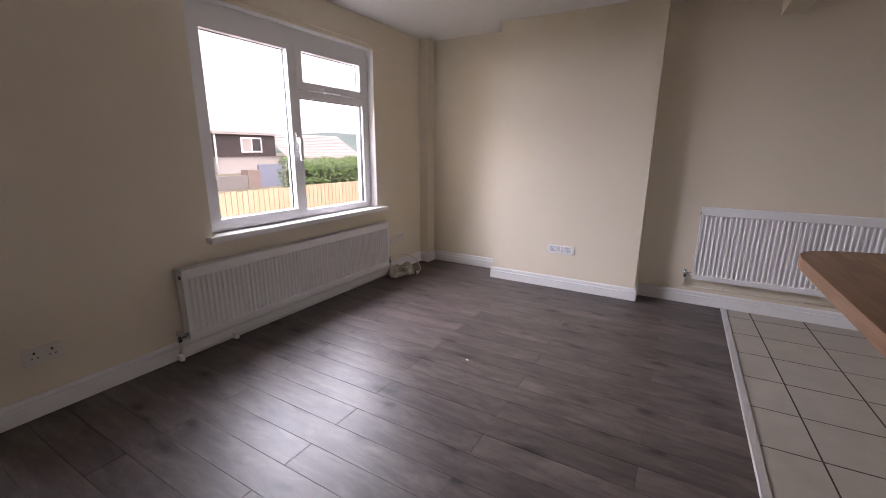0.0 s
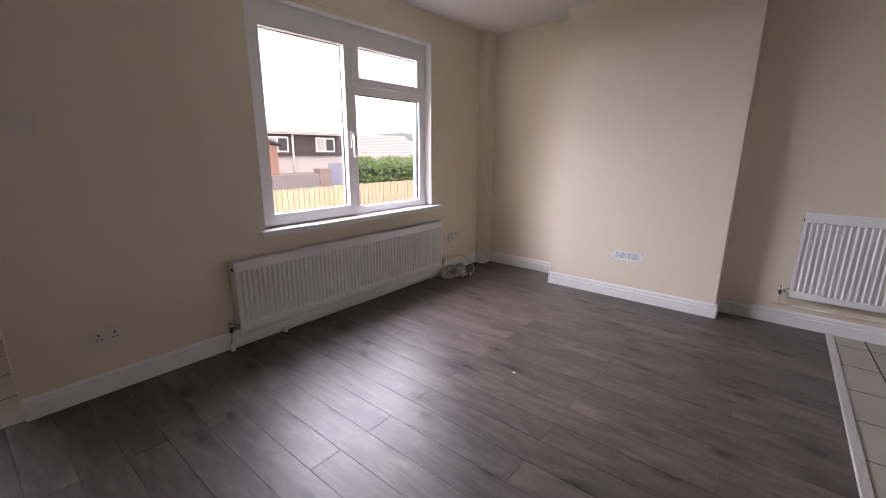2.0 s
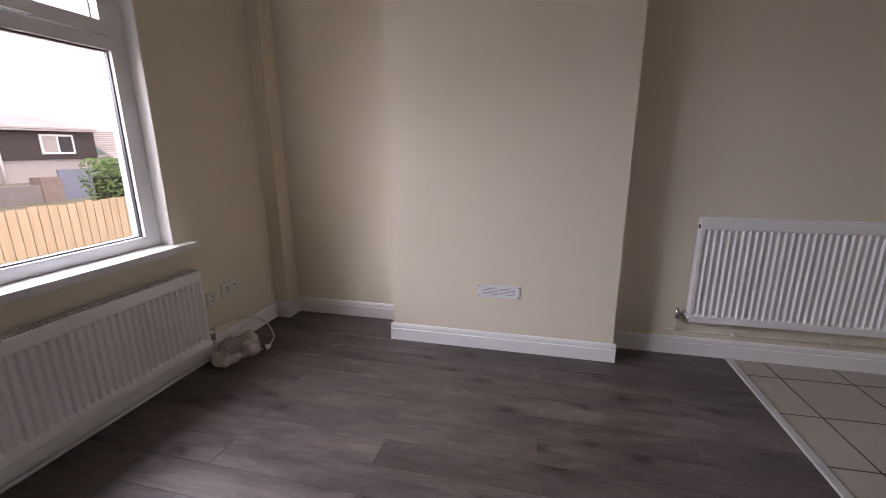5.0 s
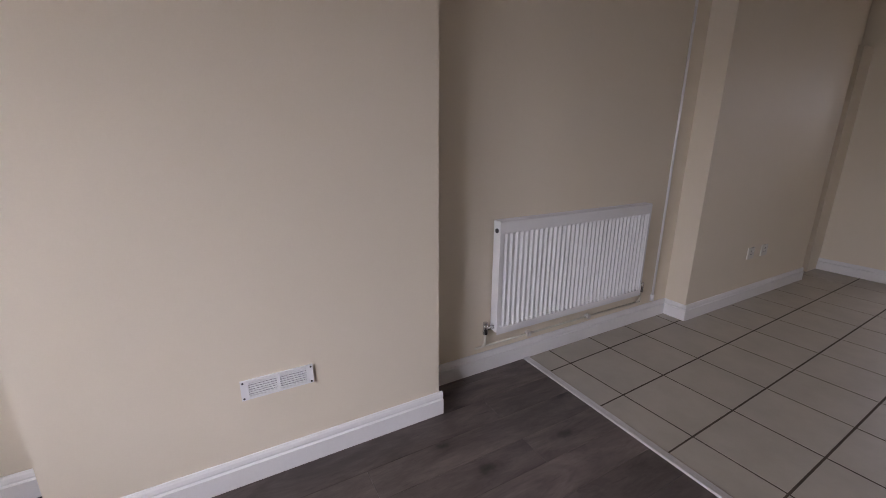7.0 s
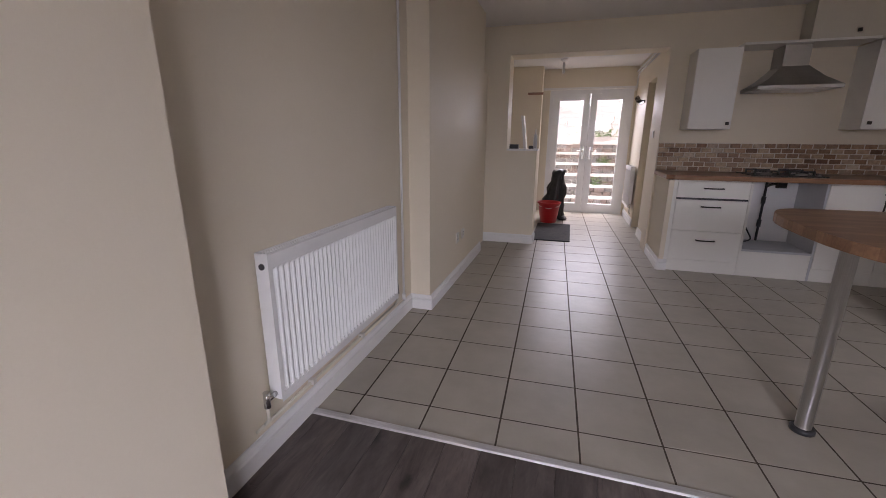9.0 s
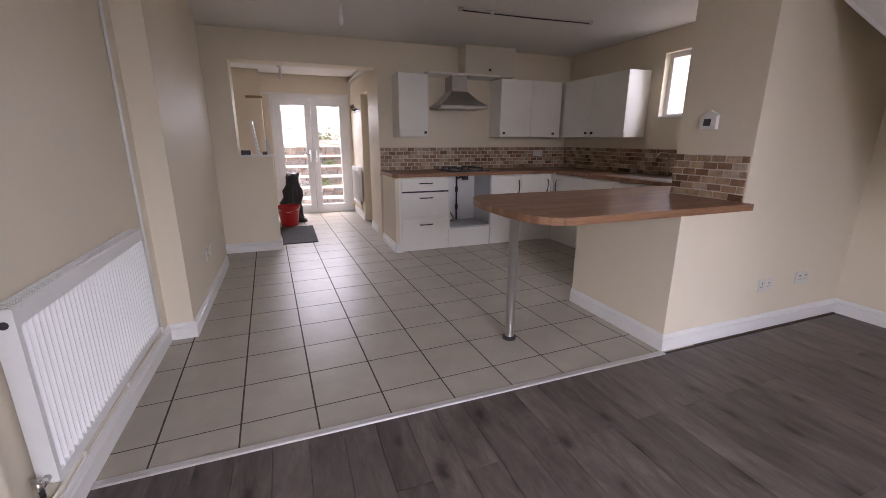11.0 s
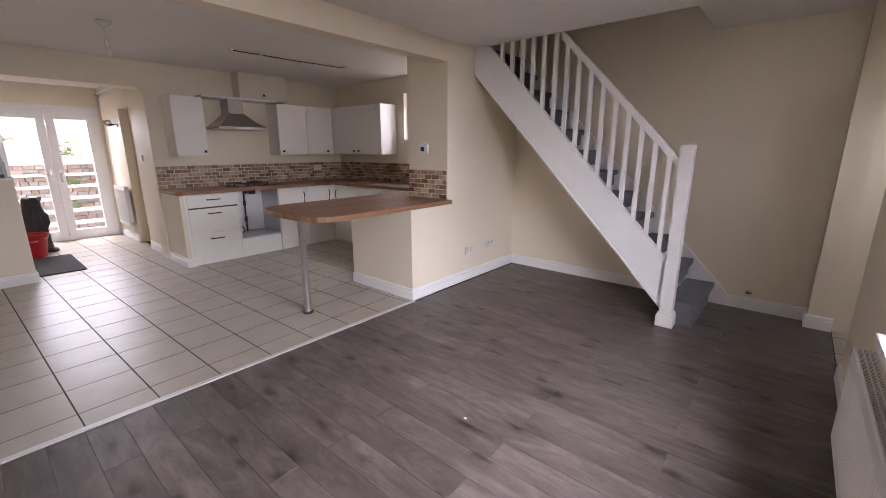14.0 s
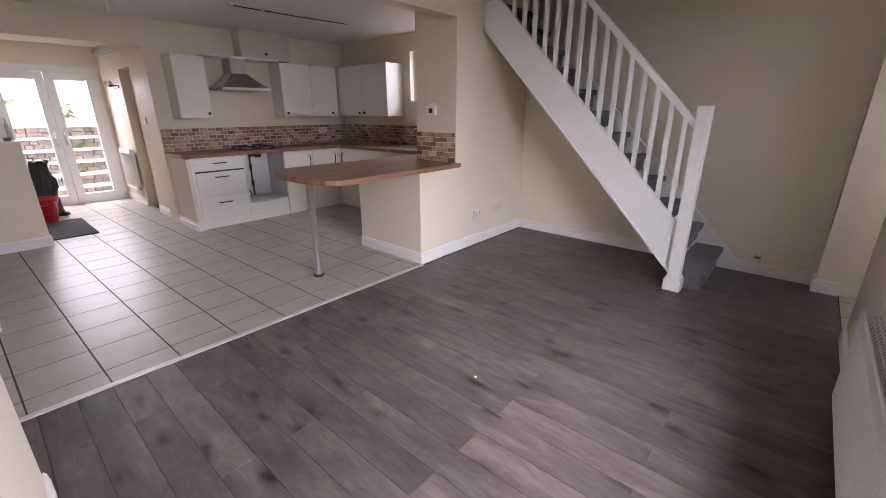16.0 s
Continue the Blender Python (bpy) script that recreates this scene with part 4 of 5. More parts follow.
def hood():
    h = thing("cooker_hood", "stainless steel chimney cooker hood over the hob", "cooker hood")
    cx = -2.715
    bm = bmesh.new()
    rows = ((0.315, 0.42, 1.675), (0.315, 0.42, 1.702), (0.205, 0.335, 1.778), (0.105, 0.25, 1.88))
    rings = [[bm.verts.new(p) for p in ((cx - w, BACK + 0.003, z), (cx + w, BACK + 0.003, z), (cx + w, BACK + d, z), (cx - w, BACK + d, z))] for w, d, z in rows]
    for r, s in zip(rings, rings[1:]):
        for k in range(4):
            bm.faces.new((r[k], r[(k + 1) % 4], s[(k + 1) % 4], s[k]))
    bm.faces.new(rings[0][::-1])
    bm.faces.new(rings[-1])
    part("canopy", bm, HOODM, h)
    part("flue", soften(boxes((cx - 0.10, cx + 0.10, BACK + 0.003, BACK + 0.245, 1.88, 2.06)), 0.003), HOODM, h)
    part("filter", boxes((cx - 0.28, cx + 0.28, BACK + 0.06, BACK + 0.38, 1.67, 1.6755)), STEEL, h)


hood()
WF = -6.2


def wall_units():
    z0, z1 = 1.335, 2.05
    for a, b, doors in ((-1.915, -2.275, ((-1.915, -2.275, -2.235),)), (-3.26, -4.19, ((-3.26, -3.72, -3.305), (-3.72, -4.18, -4.06)))):
        c = thing("wall_cupboard", "cream kitchen wall cupboard with square dark knobs", "cabinet", "kitchen wall units")
        part("body", soften(boxes((a, b, WF - 0.02, BACK + 0.002, z0, z1)), 0.002), UNIT, c)
        for p, q, kx in doors:
            d = part("door", soften(boxes((q + 0.0015, p - 0.0015, WF - 0.019, WF, z0 + 0.002, z1 - 0.002)), 0.004), UNIT, c)
            knob(d, (kx, WF, z0 + 0.05), (0, 1, 0))
    sx = -4.215
    c = thing("wall_cupboard", "cream double wall cupboard on the side wall", "cabinet", "kitchen wall units")
    part("body", soften(boxes((sx - 0.02, LEFT + 0.002, -5.06, BACK + 0.004, z0, z1)), 0.002), UNIT, c)
    for p, q, ky in ((-5.06, -5.62, -5.57), (-5.623, -6.18, -5.68)):
        d = part("door", soften(boxes((sx - 0.019, sx, q + 0.0015, p - 0.0015, z0 + 0.002, z1 - 0.002)), 0.004), UNIT, c)
        knob(d, (sx, ky, z0 + 0.05), (1, 0, 0))
    s = single("hood_shelf", soften(boxes((-2.277, -3.258, WF - 0.002, BACK + 0.002, 2.062, 2.082)), 0.003), UNIT, "cream bridging shelf above the cooker hood", "shelf")
    c = thing("boiler_cupboard", "cream top cupboard with one dark knob", "cabinet", "kitchen wall units")
    part("body", boxes((-2.80, -3.50, WF - 0.12, BACK + 0.002, 2.0825, H2 - 0.002)), UNIT_DEEP, c)
    d = part("door", soften(boxes((-3.498, -2.802, WF - 0.119, WF - 0.10, 2.086, H2 - 0.004)), 0.003), UNIT_DEEP, c)
    knob(d, (-3.13, WF - 0.10, 2.15), (0, 1, 0))


wall_units()
outlet("white double socket on the stone splashback", 0.146, (-4.05, BACK + 0.012, 1.12), 180, True)

# ---- lamps ----


def pendant(at, drop, label):
    p = thing("pendant_light", label, "lamp", "pendant lamps")
    x, y, z = at
    part("ceiling_rose", lathe([(0.012, -0.04), (0.03, -0.032), (0.05, -0.012), (0.05, 0.0)], (x, y, z), 20), UPVC, p)
    part("flex", bar([(x, y, z - 0.035), (x, y, z - drop + 0.15)], 0.004, 6), UPVC, p)
    h = part("lamp_holder", lathe([(0.018, 0.0), (0.02, 0.03), (0.014, 0.05), (0.008, 0.075)], (x, y, z - drop + 0.085), 14), UPVC, p)
    part("bulb", lathe([(0.004, 0.0), (0.015, 0.006), (0.022, 0.025), (0.022, 0.042), (0.016, 0.066), (0.013, 0.085)], (x, y, z - drop), 16), GLOSS, h)


pendant((-1.12, -4.9, H2), 0.28, "bare bulb pendant on a white ceiling rose")
pendant((-0.66, -8.2, H3), 0.2, "short bare bulb pendant in the utility room")
pendant((-1.62, -1.21, H1), 0.29, "bare bulb pendant in the living room")
tr = thing("track_light", "thin ceiling light track with no lamps", "lamp")
part("rail", bar([(-2.19, -5.04, H2 - 0.022), (-2.9, -5.0, H2 - 0.028), (-3.56, -4.97, H2 - 0.022)], 0.006, 6), DARKP, tr)
for x, y in ((-2.19, -5.04), (-2.5, -5.022), (-3.56, -4.97)):
    part("mount", lathe([(0.02, -0.03), (0.022, -0.01), (0.022, 0)], (x, y, H2), 12), UPVC, tr)
sm = thing("smoke_alarm", "ceiling smoke alarm wrapped in blue film", "alarm")
part("body", lathe([(0.03, -0.05), (0.052, -0.035), (0.06, -0.012), (0.06, 0)], (-0.69, -4.2, H2), 24), BLUET, sm)

# ---- utility room ----
single("doormat", soften(boxes((-0.46, -0.93, -6.74, -7.85, 0.001, 0.012)), 0.004), MAT, "dark grey doormat on the tiles", "mat")


def bucket():
    b = thing("bucket", "red plastic bucket standing on the tiles", "bucket")
    x, y = -0.60, -8.02
    part("body", lathe([(0.115, 0.001), (0.12, 0.01), (0.165, 0.29), (0.178, 0.295), (0.178, 0.315), (0.16, 0.315), (0.155, 0.28), (0.11, 0.02)], (x, y, 0), 28), RED, b)
    part("handle", bar([(x - 0.17, y, 0.29), (x - 0.15, y + 0.09, 0.26), (x, y + 0.17, 0.23), (x + 0.15, y + 0.09, 0.26), (x + 0.17, y, 0.29)], 0.005, 6), STEEL, b)


bucket()


def lumpy(profile, centre, sides, wobble, seed, lean=(0, 0), crease=0.0):
    bm = lathe(profile, (0, 0, 0), sides)
    for v in bm.verts:
        n = noise.noise(v.co * 6 + Vector((seed, 0, 0))) * wobble
        m = noise.noise(v.co * 17 + Vector((0, seed, 0))) * wobble * 0.5
        v.co.x += v.co.x * (n + m) * 4 + lean[0] * v.co.z
        v.co.y += v.co.y * (n - m) * 4 + lean[1] * v.co.z
        if crease and v.co.z > 0.02:
            f = noise.noise(Vector((v.co.x * 34, v.co.y * 34, v.co.z * 9 + seed))) * crease
            v.co.x, v.co.y = v.co.x * (1 + f), v.co.y * (1 + f)
        if v.co.z > 0.02:
            v.co.z += m
        v.co += Vector(centre)
    return bm


bag = thing("refuse_sack", "black plastic sack bunched up beside the bucket", "bag")
part("sack", lumpy([(0.13, 0.001), (0.16, 0.04), (0.16, 0.12), (0.155, 0.2), (0.15, 0.3), (0.14, 0.4), (0.125, 0.5), (0.11, 0.6), (0.095, 0.67), (0.105, 0.72), (0.085, 0.76), (0.04, 0.78)], (-0.63, -8.36, 0), 56, 0.07, 3.0, (-0.10, 0.02), 0.35), BAGM, bag)
part("folds", lumpy([(0.06, 0.001), (0.08, 0.02), (0.06, 0.05), (0.015, 0.065)], (-0.80, -8.27, 0), 18, 0.06, 8.0), BAGM, bag)
single("leaning_board", prism([(-7.0, 0.001), (-7.03, 0.001), (-7.13, 0.86), (-7.10, 0.86)], "x", -0.40, -0.30), GLOSS, "narrow white board leaning in the corner", "board")
single("upright_board", prism([(-0.32, 1.107), (-0.35, 1.107), (-0.30, 1.50), (-0.27, 1.50)], "y", -6.74, -6.60), UPVC, "white offcut board leaning on the hatch ledge", "board")
ledge = setting("hatch_ledge", soften(boxes((-0.132, -0.488, BACK + 0.004, BACK - 0.285, 1.106, 1.125)), 0.004), GLOSS, "white ledge on the low wall")
for nm, lab, x, w, h in (("tool_case", "small dark tool case on the ledge", -0.2, 0.1, 0.05), ("tin", "small dark tin on the ledge", -0.40, 0.05, 0.035)):
    single(nm, soften(boxes((x - w / 2, x + w / 2, -6.60, -6.72, 1.1255, 1.1255 + h)), 0.006), DARKP, lab, "case")
single("sealant_tube", lathe([(0.022, 0.0), (0.022, 0.16), (0.008, 0.17), (0.005, 0.23)], (-0.435, -6.76, 1.126), 14), GREY_IN, "grey sealant tube standing on the ledge", "tube")
pier = setting("utility_pier", boxes((0.35, -0.34, -8.72, -8.95, -0.01, H3)), CREAM, "cream pier beside the garden doors")
single("wall_bracket", soften(boxes((-0.12, -0.36, -8.715, -8.68, 1.93, 1.965)), 0.004), SHED, "brown wooden bracket on the pier", "bracket")
hk = thing("coat_hooks", "dark metal coat hooks on a rail", "hooks")
part("rail", soften(boxes((UX, UX + 0.015, -8.15, -8.6, 1.74, 1.775)), 0.003), BRONZE, hk)
for k in range(5):
    y = -8.2 - k * 0.087
    part("hook", bar([(UX + 0.015, y, 1.77), (UX + 0.06, y, 1.78), (UX + 0.09, y, 1.84)], 0.006, 6), BRONZE, hk)
cd = thing("conduit", "white surface pipes under the utility ceiling", "pipe")
part("pipe_run", bar([(UX + 0.03, -6.82, 2.27), (UX + 0.03, REAR + 0.03, 2.27)], 0.014), GLOSS, cd)
part("pipe_run", bar([(UX + 0.03, -6.82, 2.22), (UX + 0.03, -8.9, 2.22), (UX + 0.03, -8.95, 2.05), (UX + 0.03, REAR + 0.03, 2.0)], 0.011), GLOSS, cd)

# ---- loose things in the living room ----
tb = thing("cable_bag", "clear plastic bag of white cables on the floor", "bag")
part("bag", lumpy([(0.05, 0.001), (0.095, 0.01), (0.11, 0.03), (0.10, 0.055), (0.075, 0.08), (0.05, 0.098), (0.02, 0.105)], (-0.40, -0.145, 0), 40, 0.11, 5.0), CLEARBAG, tb)
part("bag_tail", lumpy([(0.04, 0.001), (0.07, 0.012), (0.075, 0.035), (0.05, 0.06), (0.015, 0.07)], (-0.50, -0.11, 0), 28, 0.13, 9.0), CLEARBAG, tb)
part("cable", bar(curved([(-0.49, -0.035, 0.19), (-0.36, -0.04, 0.185), (-0.24, -0.08, 0.17), (-0.16, -0.14, 0.11), (-0.19, -0.22, 0.035), (-0.29, -0.26, 0.02)]), 0.0045, 8), CABLE, tb)
part("cable", bar(curved([(-0.49, -0.035, 0.19), (-0.485, -0.05, 0.12), (-0.47, -0.08, 0.05)]), 0.004, 8), CABLE, tb)
plug = part("plug", lathe([(0.012, 0.0), (0.017, 0.004), (0.018, 0.03), (0.012, 0.05), (0.006, 0.06)], (0, 0, 0), 14), SOCKET, tb)
plug.matrix_basis = pose(-0.345, -0.245, 0.018, 0, 90, -20)
part("plug_band", lathe([(0.0185, 0.002), (0.0195, 0.006), (0.0195, 0.014), (0.0185, 0.018)], (0, 0, 0), 14), DARKP, plug)
single("paper_scrap", prism([(-1.665, -1.532), (-1.653, -1.537), (-1.65, -1.522), (-1.66, -1.517)], "z", 0.0005, 0.002), UPVC, "tiny white scrap on the laminate", "scrap")

# ---- outside, front ----
setting("ground", boxes((-400, 400, -400, 400, -0.9, -0.3)), GROUND, "rough pale ground")


def fence(y, x0, x1, z0, z1):
    f = thing("fence", "new pale timber picket fence", "fence")
    for z in (z0 + 0.2, z1 - 0.2):
        part("rail", boxes((x0, x1, y + 0.02, y + 0.06, z, z + 0.07)), FENCE, f)
    n = int((x1 - x0) / 0.104)
    shared = mesh_of("picket", soften(boxes((-0.046, 0.046, -0.01, 0.01, 0, z1 - z0)), 0.004, 1), FENCE)
    for k in range(n):
        ob = new("picket", shared)
        ob.location = (x0 + 0.06 + k * 0.104, y, z0 + random.uniform(-0.012, 0.012))
        ob.parent = f


fence(3.9, -4.0, 9.0, -0.3, 0.56)


def hedge():
    h = thing("hedge", "dense green laurel hedge", "hedge")
    rng = random.Random(4)
    bm = bmesh.new()
    for k in range(6500):
        u, v, w = rng.random(), rng.random(), rng.random()
        c = Vector((4.9 + 4.0 * u, 7.6 + 0.9 * v, -0.3 + 1.22 * w ** 0.7 + 0.1 * math.sin(u * 19)))
        d = Vector((rng.gauss(0, 1), rng.gauss(-0.4, 1), rng.gauss(0.4, 1))).normalized()
        e = d.orthogonal().normalized()
        s = rng.uniform(0.04, 0.08)
        bm.faces.new([bm.verts.new(c + p) for p in (-d * s, e * s * 0.45, d * s, -e * s * 0.45)])
    part("leaves", bm, LEAF, h)
    # black core box, imitates the deep shade among the leaves
    part("core_shade", boxes((5.1, 8.7, 7.85, 8.3, -0.3, 0.6)), BLACK, h)


hedge()


def garden_shed():
    s = thing("garden_shed", "orange-brown timber shed with a low pitched roof", "shed")
    x0, x1, y = 1.6, 5.5, 13.6
    ridge = 3.1
    rows = 15
    for k in range(rows):
        z = 0.12 + k * 0.125
        hi = z + 0.125
        a, b = x0, x1
        t = max(0.0, (z - 1.28) / 0.72)
        if t > 0:
            a, b = x0 + (ridge - x0) * t, x1 - (x1 - ridge) * t
        if b - a > 0.2:
            part("board", boxes((a, b, y - 0.02 + 0.006 * (k % 2), y + 0.02, z, hi - 0.016)), SHED, s)
    part("gable_backing", prism([(x0, 0.12), (x1, 0.12), (x1, 1.26), (ridge, 1.98), (x0, 1.26)], "y", y + 0.021, y + 0.03), SHED, s)
    part("roof", prism([(x0 - 0.2, 1.28), (ridge, 2.02), (x1 + 0.2, 1.33), (x1 + 0.2, 1.42), (ridge, 2.12), (x0 - 0.2, 1.38)], "y", y - 0.15, y + 2.5), SHINGLE, s)
    part("side_wall", boxes((x0, x1, y + 0.03, y + 2.4, -0.3, 1.28)), SHINGLE, s)


garden_shed()
single("garden_wall", soften(boxes((0.0, 6.6, 12.4, 12.7, -0.3, 0.22)), 0.02), STONE, "low grey rubble wall below the shed", "wall")
single("brick_pier", soften(boxes((6.6, 7.15, 12.35, 12.8, -0.3, 0.42)), 0.02), RSTONE, "short reddish brick gate pier", "pier")
single("garden_gate", soften(boxes((7.2, 8.4, 12.5, 12.58, -0.3, 0.62)), 0.02), BLUEDOOR, "faded blue timber garden gate", "gate")


def far_house():
    h = thing("terraced_house", "house with dark tile-hung upper storey and white windows", "house")
    y = 22.0
    x0, x1 = 5.6, 18.0
    part("wall", boxes((x0, x1, y, y + 7, -0.3, 0.75)), RENDER, h, "pale rendered lower storey")
    part("cladding", boxes((x0, 15.5, y - 0.08, y - 0.001, 0.75, 2.2)), SHINGLE, h, "dark hung tiles")
    for k in range(10):
        part("tile_course", boxes((x0, 15.5, y - 0.11, y - 0.081, 0.78 + k * 0.142, 0.80 + k * 0.142)), SHINGLE, h)
    part("roof", prism([(y - 0.3, 2.2), (y - 0.3, 2.28), (y + 4, 3.0), (y + 8, 2.28), (y + 8, 2.2)], "x", x0 - 0.2, 15.6), ROOFM, h, "pale tiled roof")
    low = part("lean_to_roof", prism([(y - 1.2, 0.6), (y - 1.2, 0.7), (y + 1.5, 2.3), (y + 1.5, 2.2)], "x", 15.6, 23.0), ROOFM, h, "pale pitched roof")
    for k in range(13):
        part("roof_course", boxes((15.6, 23.0, y - 1.2 + k * 0.2, y - 1.14 + k * 0.2, 0.735 + k * 0.1185, 0.77 + k * 0.1185)), RENDER, low)
    for x in (6.4, 9.4, 12.9):
        w = part("window", boxes((x, x + 1.5, y - 0.16, y - 0.1, 1.0, 1.95)), UPVC, h, "white framed window")
        for a, b in ((x + 0.1, x + 0.7), (x + 0.8, x + 1.4)):
            part("pane", boxes((a, b, y - 0.175, y - 0.161, 1.1, 1.85)), DARKP if a > x + 0.3 else RENDER, w)
    part("downpipe", bar([(11.2, y - 0.16, -0.3), (11.2, y - 0.16, 2.2)], 0.06, 8), UPVC, h)
    part("gutter", boxes((x0, 15.5, y - 0.34, y - 0.22, 2.1, 2.18)), RENDER, h)


far_house()
setting("backdrop_hill", lumpy([(60, -1), (58, 3), (40, 7), (15, 9), (2, 10)], (150, 150, -1), 40, 0.0, 2.0), HILL, "distant wooded hill")

# ---- outside, rear ----
setting("patio", boxes((-6, 4, REAR - 0.3, -10.1, -0.3, -0.04)), SLAB, "pale paved patio")


def garden_steps():
    for k in range(6):
        y, z = -10.05 - k * 0.16, -0.04 + k * 0.205
        s = thing("retaining_course", "pale coping over a course of reddish stones", "retaining wall", "garden terrace courses")
        x = -3.6
        r = random.Random(k + 10)
        for row in (0, 1):
            x = -3.6 + r.uniform(-0.1, 0.0)
            while x < 2.4:
                w = r.uniform(0.09, 0.24)
                lo, hi = z + row * 0.08, z + row * 0.08 + r.uniform(0.066, 0.078)
                part("stone", soften(boxes((x, x + w - 0.012, y - 0.3, y + r.uniform(-0.02, 0.012), lo, hi)), 0.012, 1), RSTONE if r.random() > 0.5 else STONE, s)
                x += w
        part("coping", soften(boxes((-3.6, 2.4, y - 0.3, y + 0.05, z + 0.160, z + 0.204)), 0.01), SLAB, s)


garden_steps()
bm = bmesh.new()
grid = {}
for i in range(25):
    for j in range(14):
        x, y = -8 + i * 0.6, -11.15 - j * 0.5
        grid[i, j] = bm.verts.new((x, y, 1.19 + j * 0.16 + 0.12 * noise.noise(Vector((x * 1.3, y * 1.3, 0)))))
for i in range(24):
    for j in range(13):
        bm.faces.new((grid[i, j], grid[i + 1, j], grid[i + 1, j + 1], grid[i, j + 1]))
setting("garden_bank", bm, EARTH, "pale stony bank rising behind the terrace")


def shrub(x, y, z, size, count, seed):
    s = thing("shrub", "small green self-sown plant on the terrace", "plant", "terrace plants", (x, y, z))
    r = random.Random(seed)
    bm = bmesh.new()
    for k in range(4 * count):
        c = Vector((r.gauss(0, 1) * size * 0.5, r.gauss(0, 1) * size * 0.4, abs(r.gauss(0, 1)) * size * 0.5))
        d = Vector((r.gauss(0, 1), r.gauss(0, 1), r.gauss(0.5, 1))).normalized()
        e = d.orthogonal().normalized()
        l = r.uniform(0.014, 0.034)
        bm.faces.new([bm.verts.new(c + p) for p in (-d * l, e * l * 0.4, d * l, -e * l * 0.4)])
    part("leaves", bm, LEAF, s)


shrub(-1.5, -11.5, 1.3, 0.3, 120, 1)
shrub(-1.35, -10.28, 0.36, 0.16, 35, 2)
shrub(-1.5, -10.6, 0.78, 0.12, 18, 3)
shrub(-0.85, -12.2, 1.55, 0.16, 25, 4)

# ---- splashback tiles ----
splash = tagged(new("splashback"), "tumbled brown stone brick tiles with pale grout", kind="structure")
part("grout_bed", boxes((-1.74, LEFT + 0.004, BACK + 0.001, BACK + 0.006, 0.9205, 1.203)), SGROUT, splash)
splash2 = tagged(new("splashback"), "tumbled brown stone brick tiles beside the sink", kind="structure")
part("grout_bed", boxes((LEFT + 0.001, LEFT + 0.006, BACK + 0.007, NIBY1 - 0.004, 0.9205, 1.203)), SGROUT, splash2)
splash3 = tagged(new("splashback"), "tumbled grey-brown stone tiles on the wall end", kind="structure")
part("grout_bed", boxes((NIBX + 0.001, NIBX + 0.006, NIBY0 - 0.002, NIBY1 + 0.002, 0.9205, 1.203)), SGROUT, splash3)
tile_meshes = []
for k in range(5):
    r = random.Random(40 + k)
    bm = boxes((-0.0455, 0.0455, -0.005, 0.005, -0.0207, 0.0207))
    for v in bm.verts:
        v.co.x += r.uniform(-0.003, 0.003)
        v.co.z += r.uniform(-0.002, 0.002)
        if v.co.y > 0:
            v.co.x *= 0.95
            v.co.z *= 0.92
    tile_meshes.append(mesh_of("stone_tile", bm, TRAVERTINE))


def lay(parent, length, place):
    """Six courses of brick tiles, half-lapped, within a strip of that length; cut ends are scaled down."""
    rng = random.Random(int(length * 100))
    for row in range(6):
        a = 0.0 if row % 2 == 0 else -0.05
        while a < length - 0.02:
            lo, hi = max(a, 0.0), min(a + 0.1, length)
            if hi - lo > 0.025:
                ob = new("stone_tile", rng.choice(tile_meshes))
                m = place((lo + hi) / 2, 0.9205 + 0.0235 + row * 0.0472 + rng.uniform(-0.001, 0.001))
                ob.matrix_basis = m @ Matrix.Diagonal(((hi - lo) / 0.1, rng.uniform(0.8, 1.2), 1, 1))
                ob.parent = parent
            a += 0.1


lay(splash, 2.785, lambda a, z: pose(-1.742 - a, BACK + 0.008, z))
lay(splash2, 2.96, lambda a, z: pose(LEFT + 0.008, BACK + 0.012 + a, z, 0, 0, -90))
lay(splash3, 0.525, lambda a, z: pose(NIBX + 0.008, NIBY0 - 0.003 - a, z, 0, 0, -90))

# ---- floors ----
laminate_floor = tagged(new("floor"), "dark grey-brown oak effect laminate boards", kind="structure")
plank_meshes = {}


def plank(x0, x1, y0, y1):
    key = (round(x1 - x0, 3), round(y1 - y0, 3))
    if key not in plank_meshes:
        w, l = key[0] / 2 - 0.0007, key[1] / 2 - 0.0007
        bm = boxes((-w, w, -l, l, -0.010, -0.0007))
        top = [v for v in bm.verts if v.co.z > -0.005]
        ring = [bm.verts.new((v.co.x - math.copysign(0.0007, v.co.x), v.co.y - math.copysign(0.0007, v.co.y), 0.0)) for v in top]
        face = next(f for f in bm.faces if all(v.co.z > -0.005 for v in f.verts))
        loop = list(face.verts)
        up = {v: r for v, r in zip(top, ring)}
        bm.faces.remove(face)
        for a, b in zip(loop, loop[1:] + loop[:1]):
            bm.faces.new((a, b, up[b], up[a]))
        bm.faces.new([up[v] for v in loop])
        plank_meshes[key] = mesh_of("plank", bm, LAMINATE)
    ob = new("plank", plank_meshes[key])
    ob.location = ((x0 + x1) / 2, (y0 + y1) / 2, 0)
    ob.parent = laminate_floor


BOARD_W, BOARD_L = 0.148, 1.263
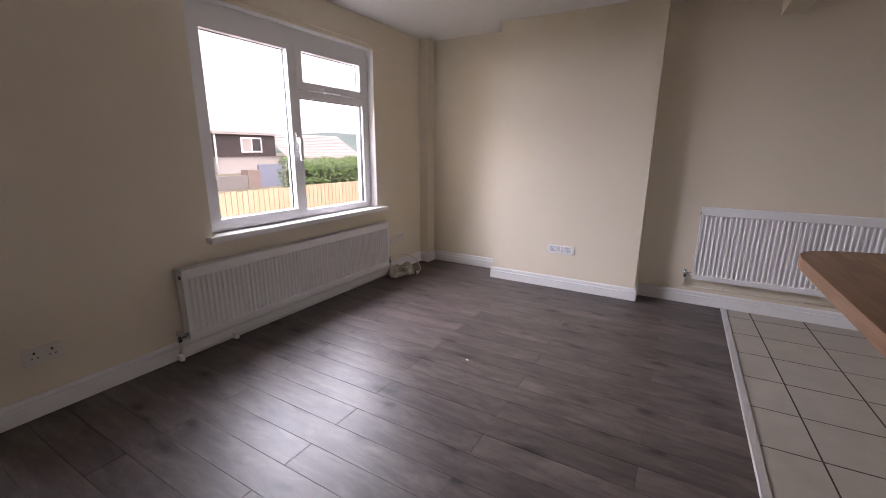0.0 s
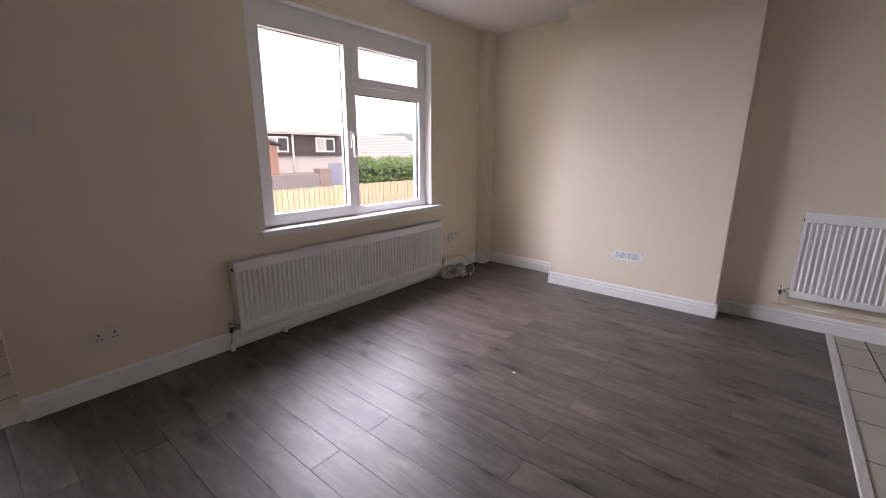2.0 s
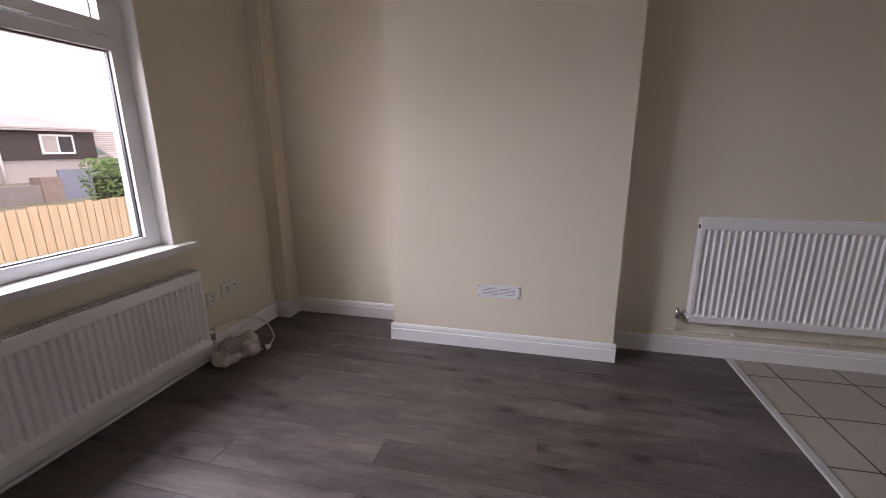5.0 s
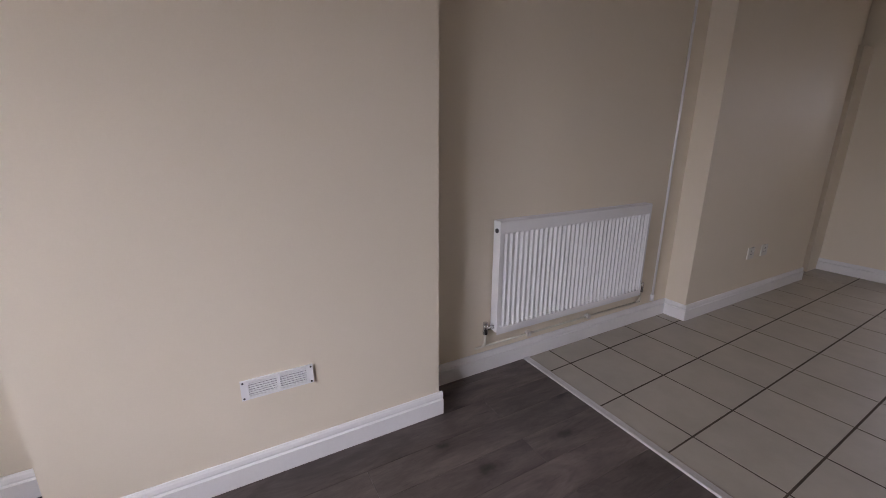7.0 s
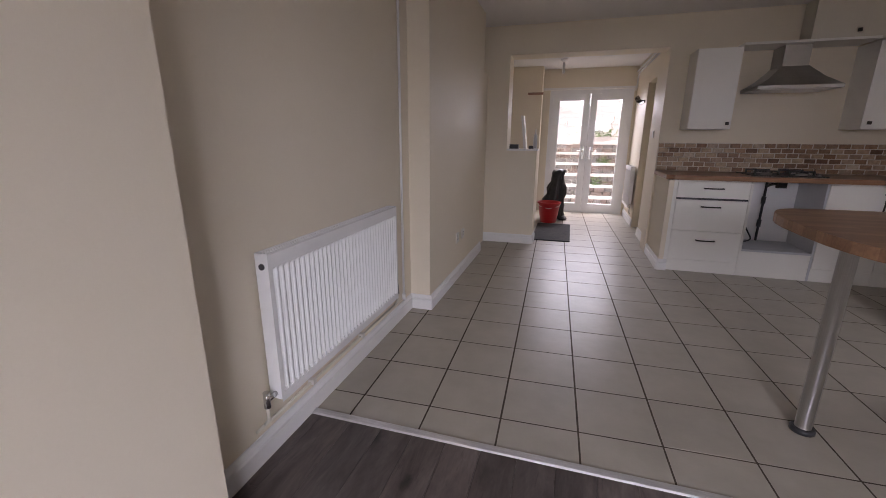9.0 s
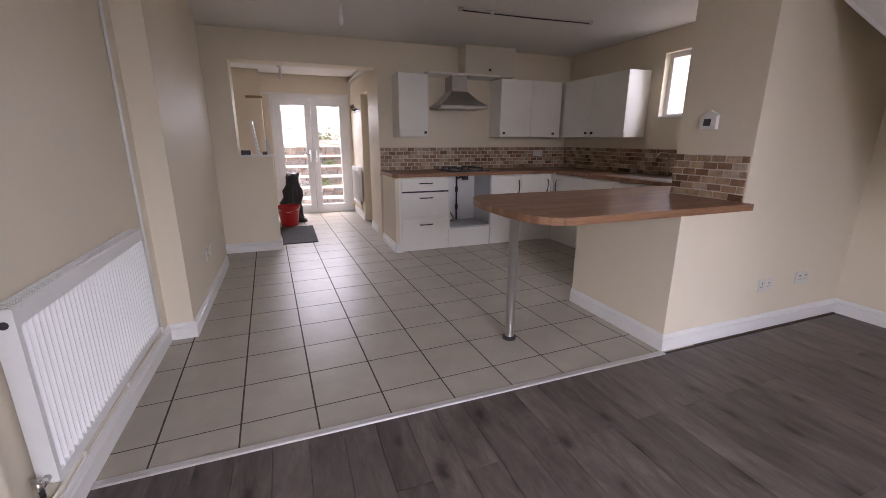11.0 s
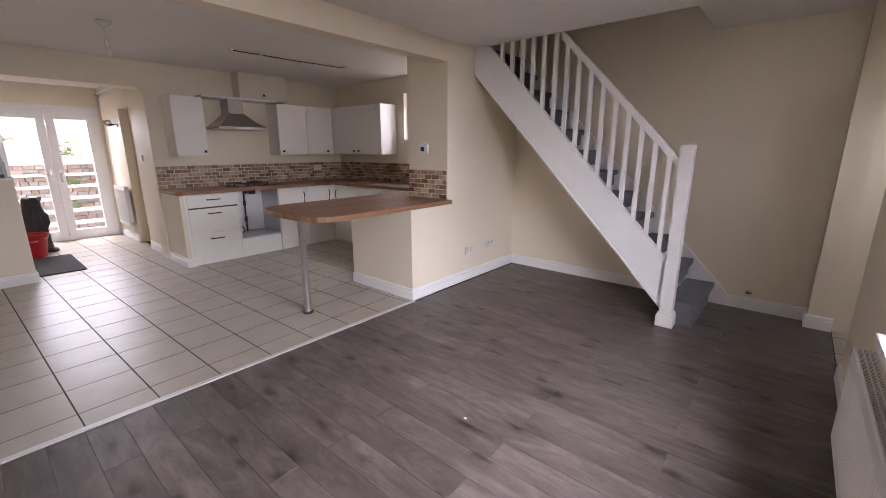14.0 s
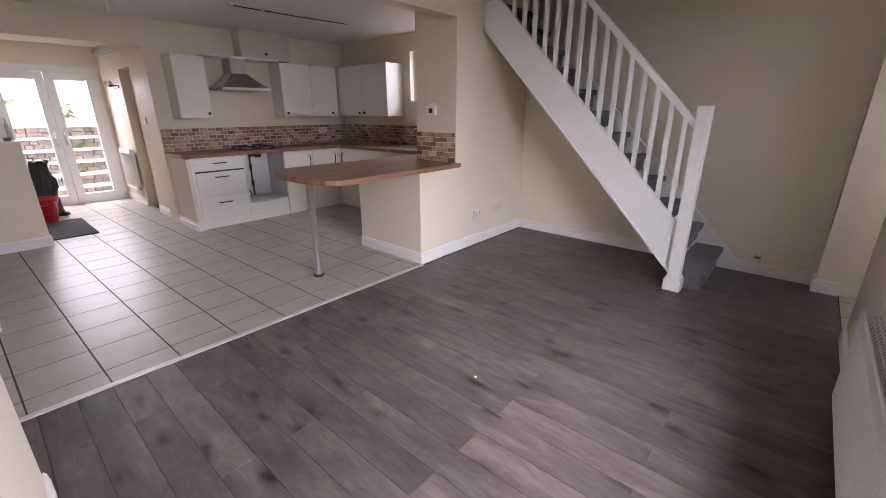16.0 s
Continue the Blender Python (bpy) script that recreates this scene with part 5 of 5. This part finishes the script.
for k in range(-12, 21):
    x0, x1 = max(-1.487 - (k + 1) * BOARD_W, LEFT), min(-1.487 - k * BOARD_W, 0.305)
    if x1 - x0 < 0.02:
        continue
    y = (-1.27 if k % 2 == 0 else -1.90) + 2 * BOARD_L
    while y > -2.95:
        hi, lo = min(y, FRONT), max(y - BOARD_L, -2.955)
        if hi - lo > 0.012:
            plank(x0, x1, lo, hi)
        y -= BOARD_L

tile_floor = tagged(new("floor_tiles"), "cream square ceramic floor tiles with dark grout", kind="structure")
tile_mesh = {}


def floor_tile(x0, x1, y0, y1):
    key = (round(x1 - x0, 3), round(y1 - y0, 3))
    if key not in tile_mesh:
        w, l = key[0] / 2 - 0.0036, key[1] / 2 - 0.0036
        bm = boxes((-w, w, -l, l, -0.010, 0.0))
        for v in bm.verts:
            if v.co.z > -0.001:
                v.co.x -= math.copysign(0.0010, v.co.x)
                v.co.y -= math.copysign(0.0010, v.co.y)
        tile_mesh[key] = mesh_of("floor_tile", bm, CERAMIC)
    ob = new("floor_tile", tile_mesh[key])
    ob.location = ((x0 + x1) / 2, (y0 + y1) / 2, random.uniform(-0.0003, 0.0003))
    ob.parent = tile_floor
    return ob


P, SKEW = 0.337, 0.033
setting("tile_bed", boxes((LEFT, RIGHT, -2.97, BACK, -0.0115, -0.0013), (-1.79, 0.35, BACK, REAR - 0.02, -0.0115, -0.0013), (-4.5, -3.39, FRONT + 0.002, 1.3, -0.0115, -0.0013)), GROUT, "dark brown tile grout")


def cut_tile(outline):
    """A tile trimmed to fit against the floor strip, from its outline in plan."""
    cx, cy = (sum(p[i] for p in outline) / len(outline) for i in (0, 1))
    bm = prism([(x - cx, y - cy) for x, y in outline], "z", -0.010, 0.0)
    ob = new("floor_tile", mesh_of("floor_tile", bm, CERAMIC))
    ob.location = (cx, cy, 0)
    ob.parent = tile_floor


def trim(outline, y):
    """The part of an outline that lies behind the line at y."""
    out = []
    for (ax, ay), (bx, by) in zip(outline, outline[1:] + outline[:1]):
        if ay <= y:
            out.append((ax, ay))
        if (ay <= y) != (by <= y):
            t = (y - ay) / (by - ay)
            out.append((ax + (bx - ax) * t, y))
    return out


def hidden(x, y):
    return (x < -2.95 and y > -3.72) or (x < -2.0 and y < -6.1) or x < -4.05 or (y > -6.5 and x > 0.4) or x > 0.5 or y < REAR - 0.15


# the tiles lie slightly askew to the walls
ux, uy = Vector((math.cos(SKEW), math.sin(SKEW))), Vector((-math.sin(SKEW), math.cos(SKEW)))
for i in range(-11, 6):
    for j in range(-19, 2):
        c = Vector((-0.982, -3.185)) + ux * (i + 0.5) * P + uy * (j + 0.5) * P
        if hidden(c.x, c.y):
            continue
        e = P / 2 - 0.0041
        corners = [tuple(c + ux * a * e + uy * b * e) for a, b in ((-1, -1), (1, -1), (1, 1), (-1, 1))]
        if max(p[1] for p in corners) < -2.975:
            ob = floor_tile(c.x - P / 2, c.x + P / 2, c.y - P / 2, c.y + P / 2)
            ob.rotation_euler = (0, 0, SKEW)
        else:
            rest = trim(corners, -2.975)
            if len(rest) > 2 and -2.975 - min(p[1] for p in rest) > 0.02:
                cut_tile(rest)
for i in range(4):
    for j in range(4):
        floor_tile(max(-4.5, -4.6 + i * P), min(-3.39, -4.6 + (i + 1) * P), FRONT + 0.002 + j * 0.32, FRONT + 0.002 + (j + 1) * 0.32)
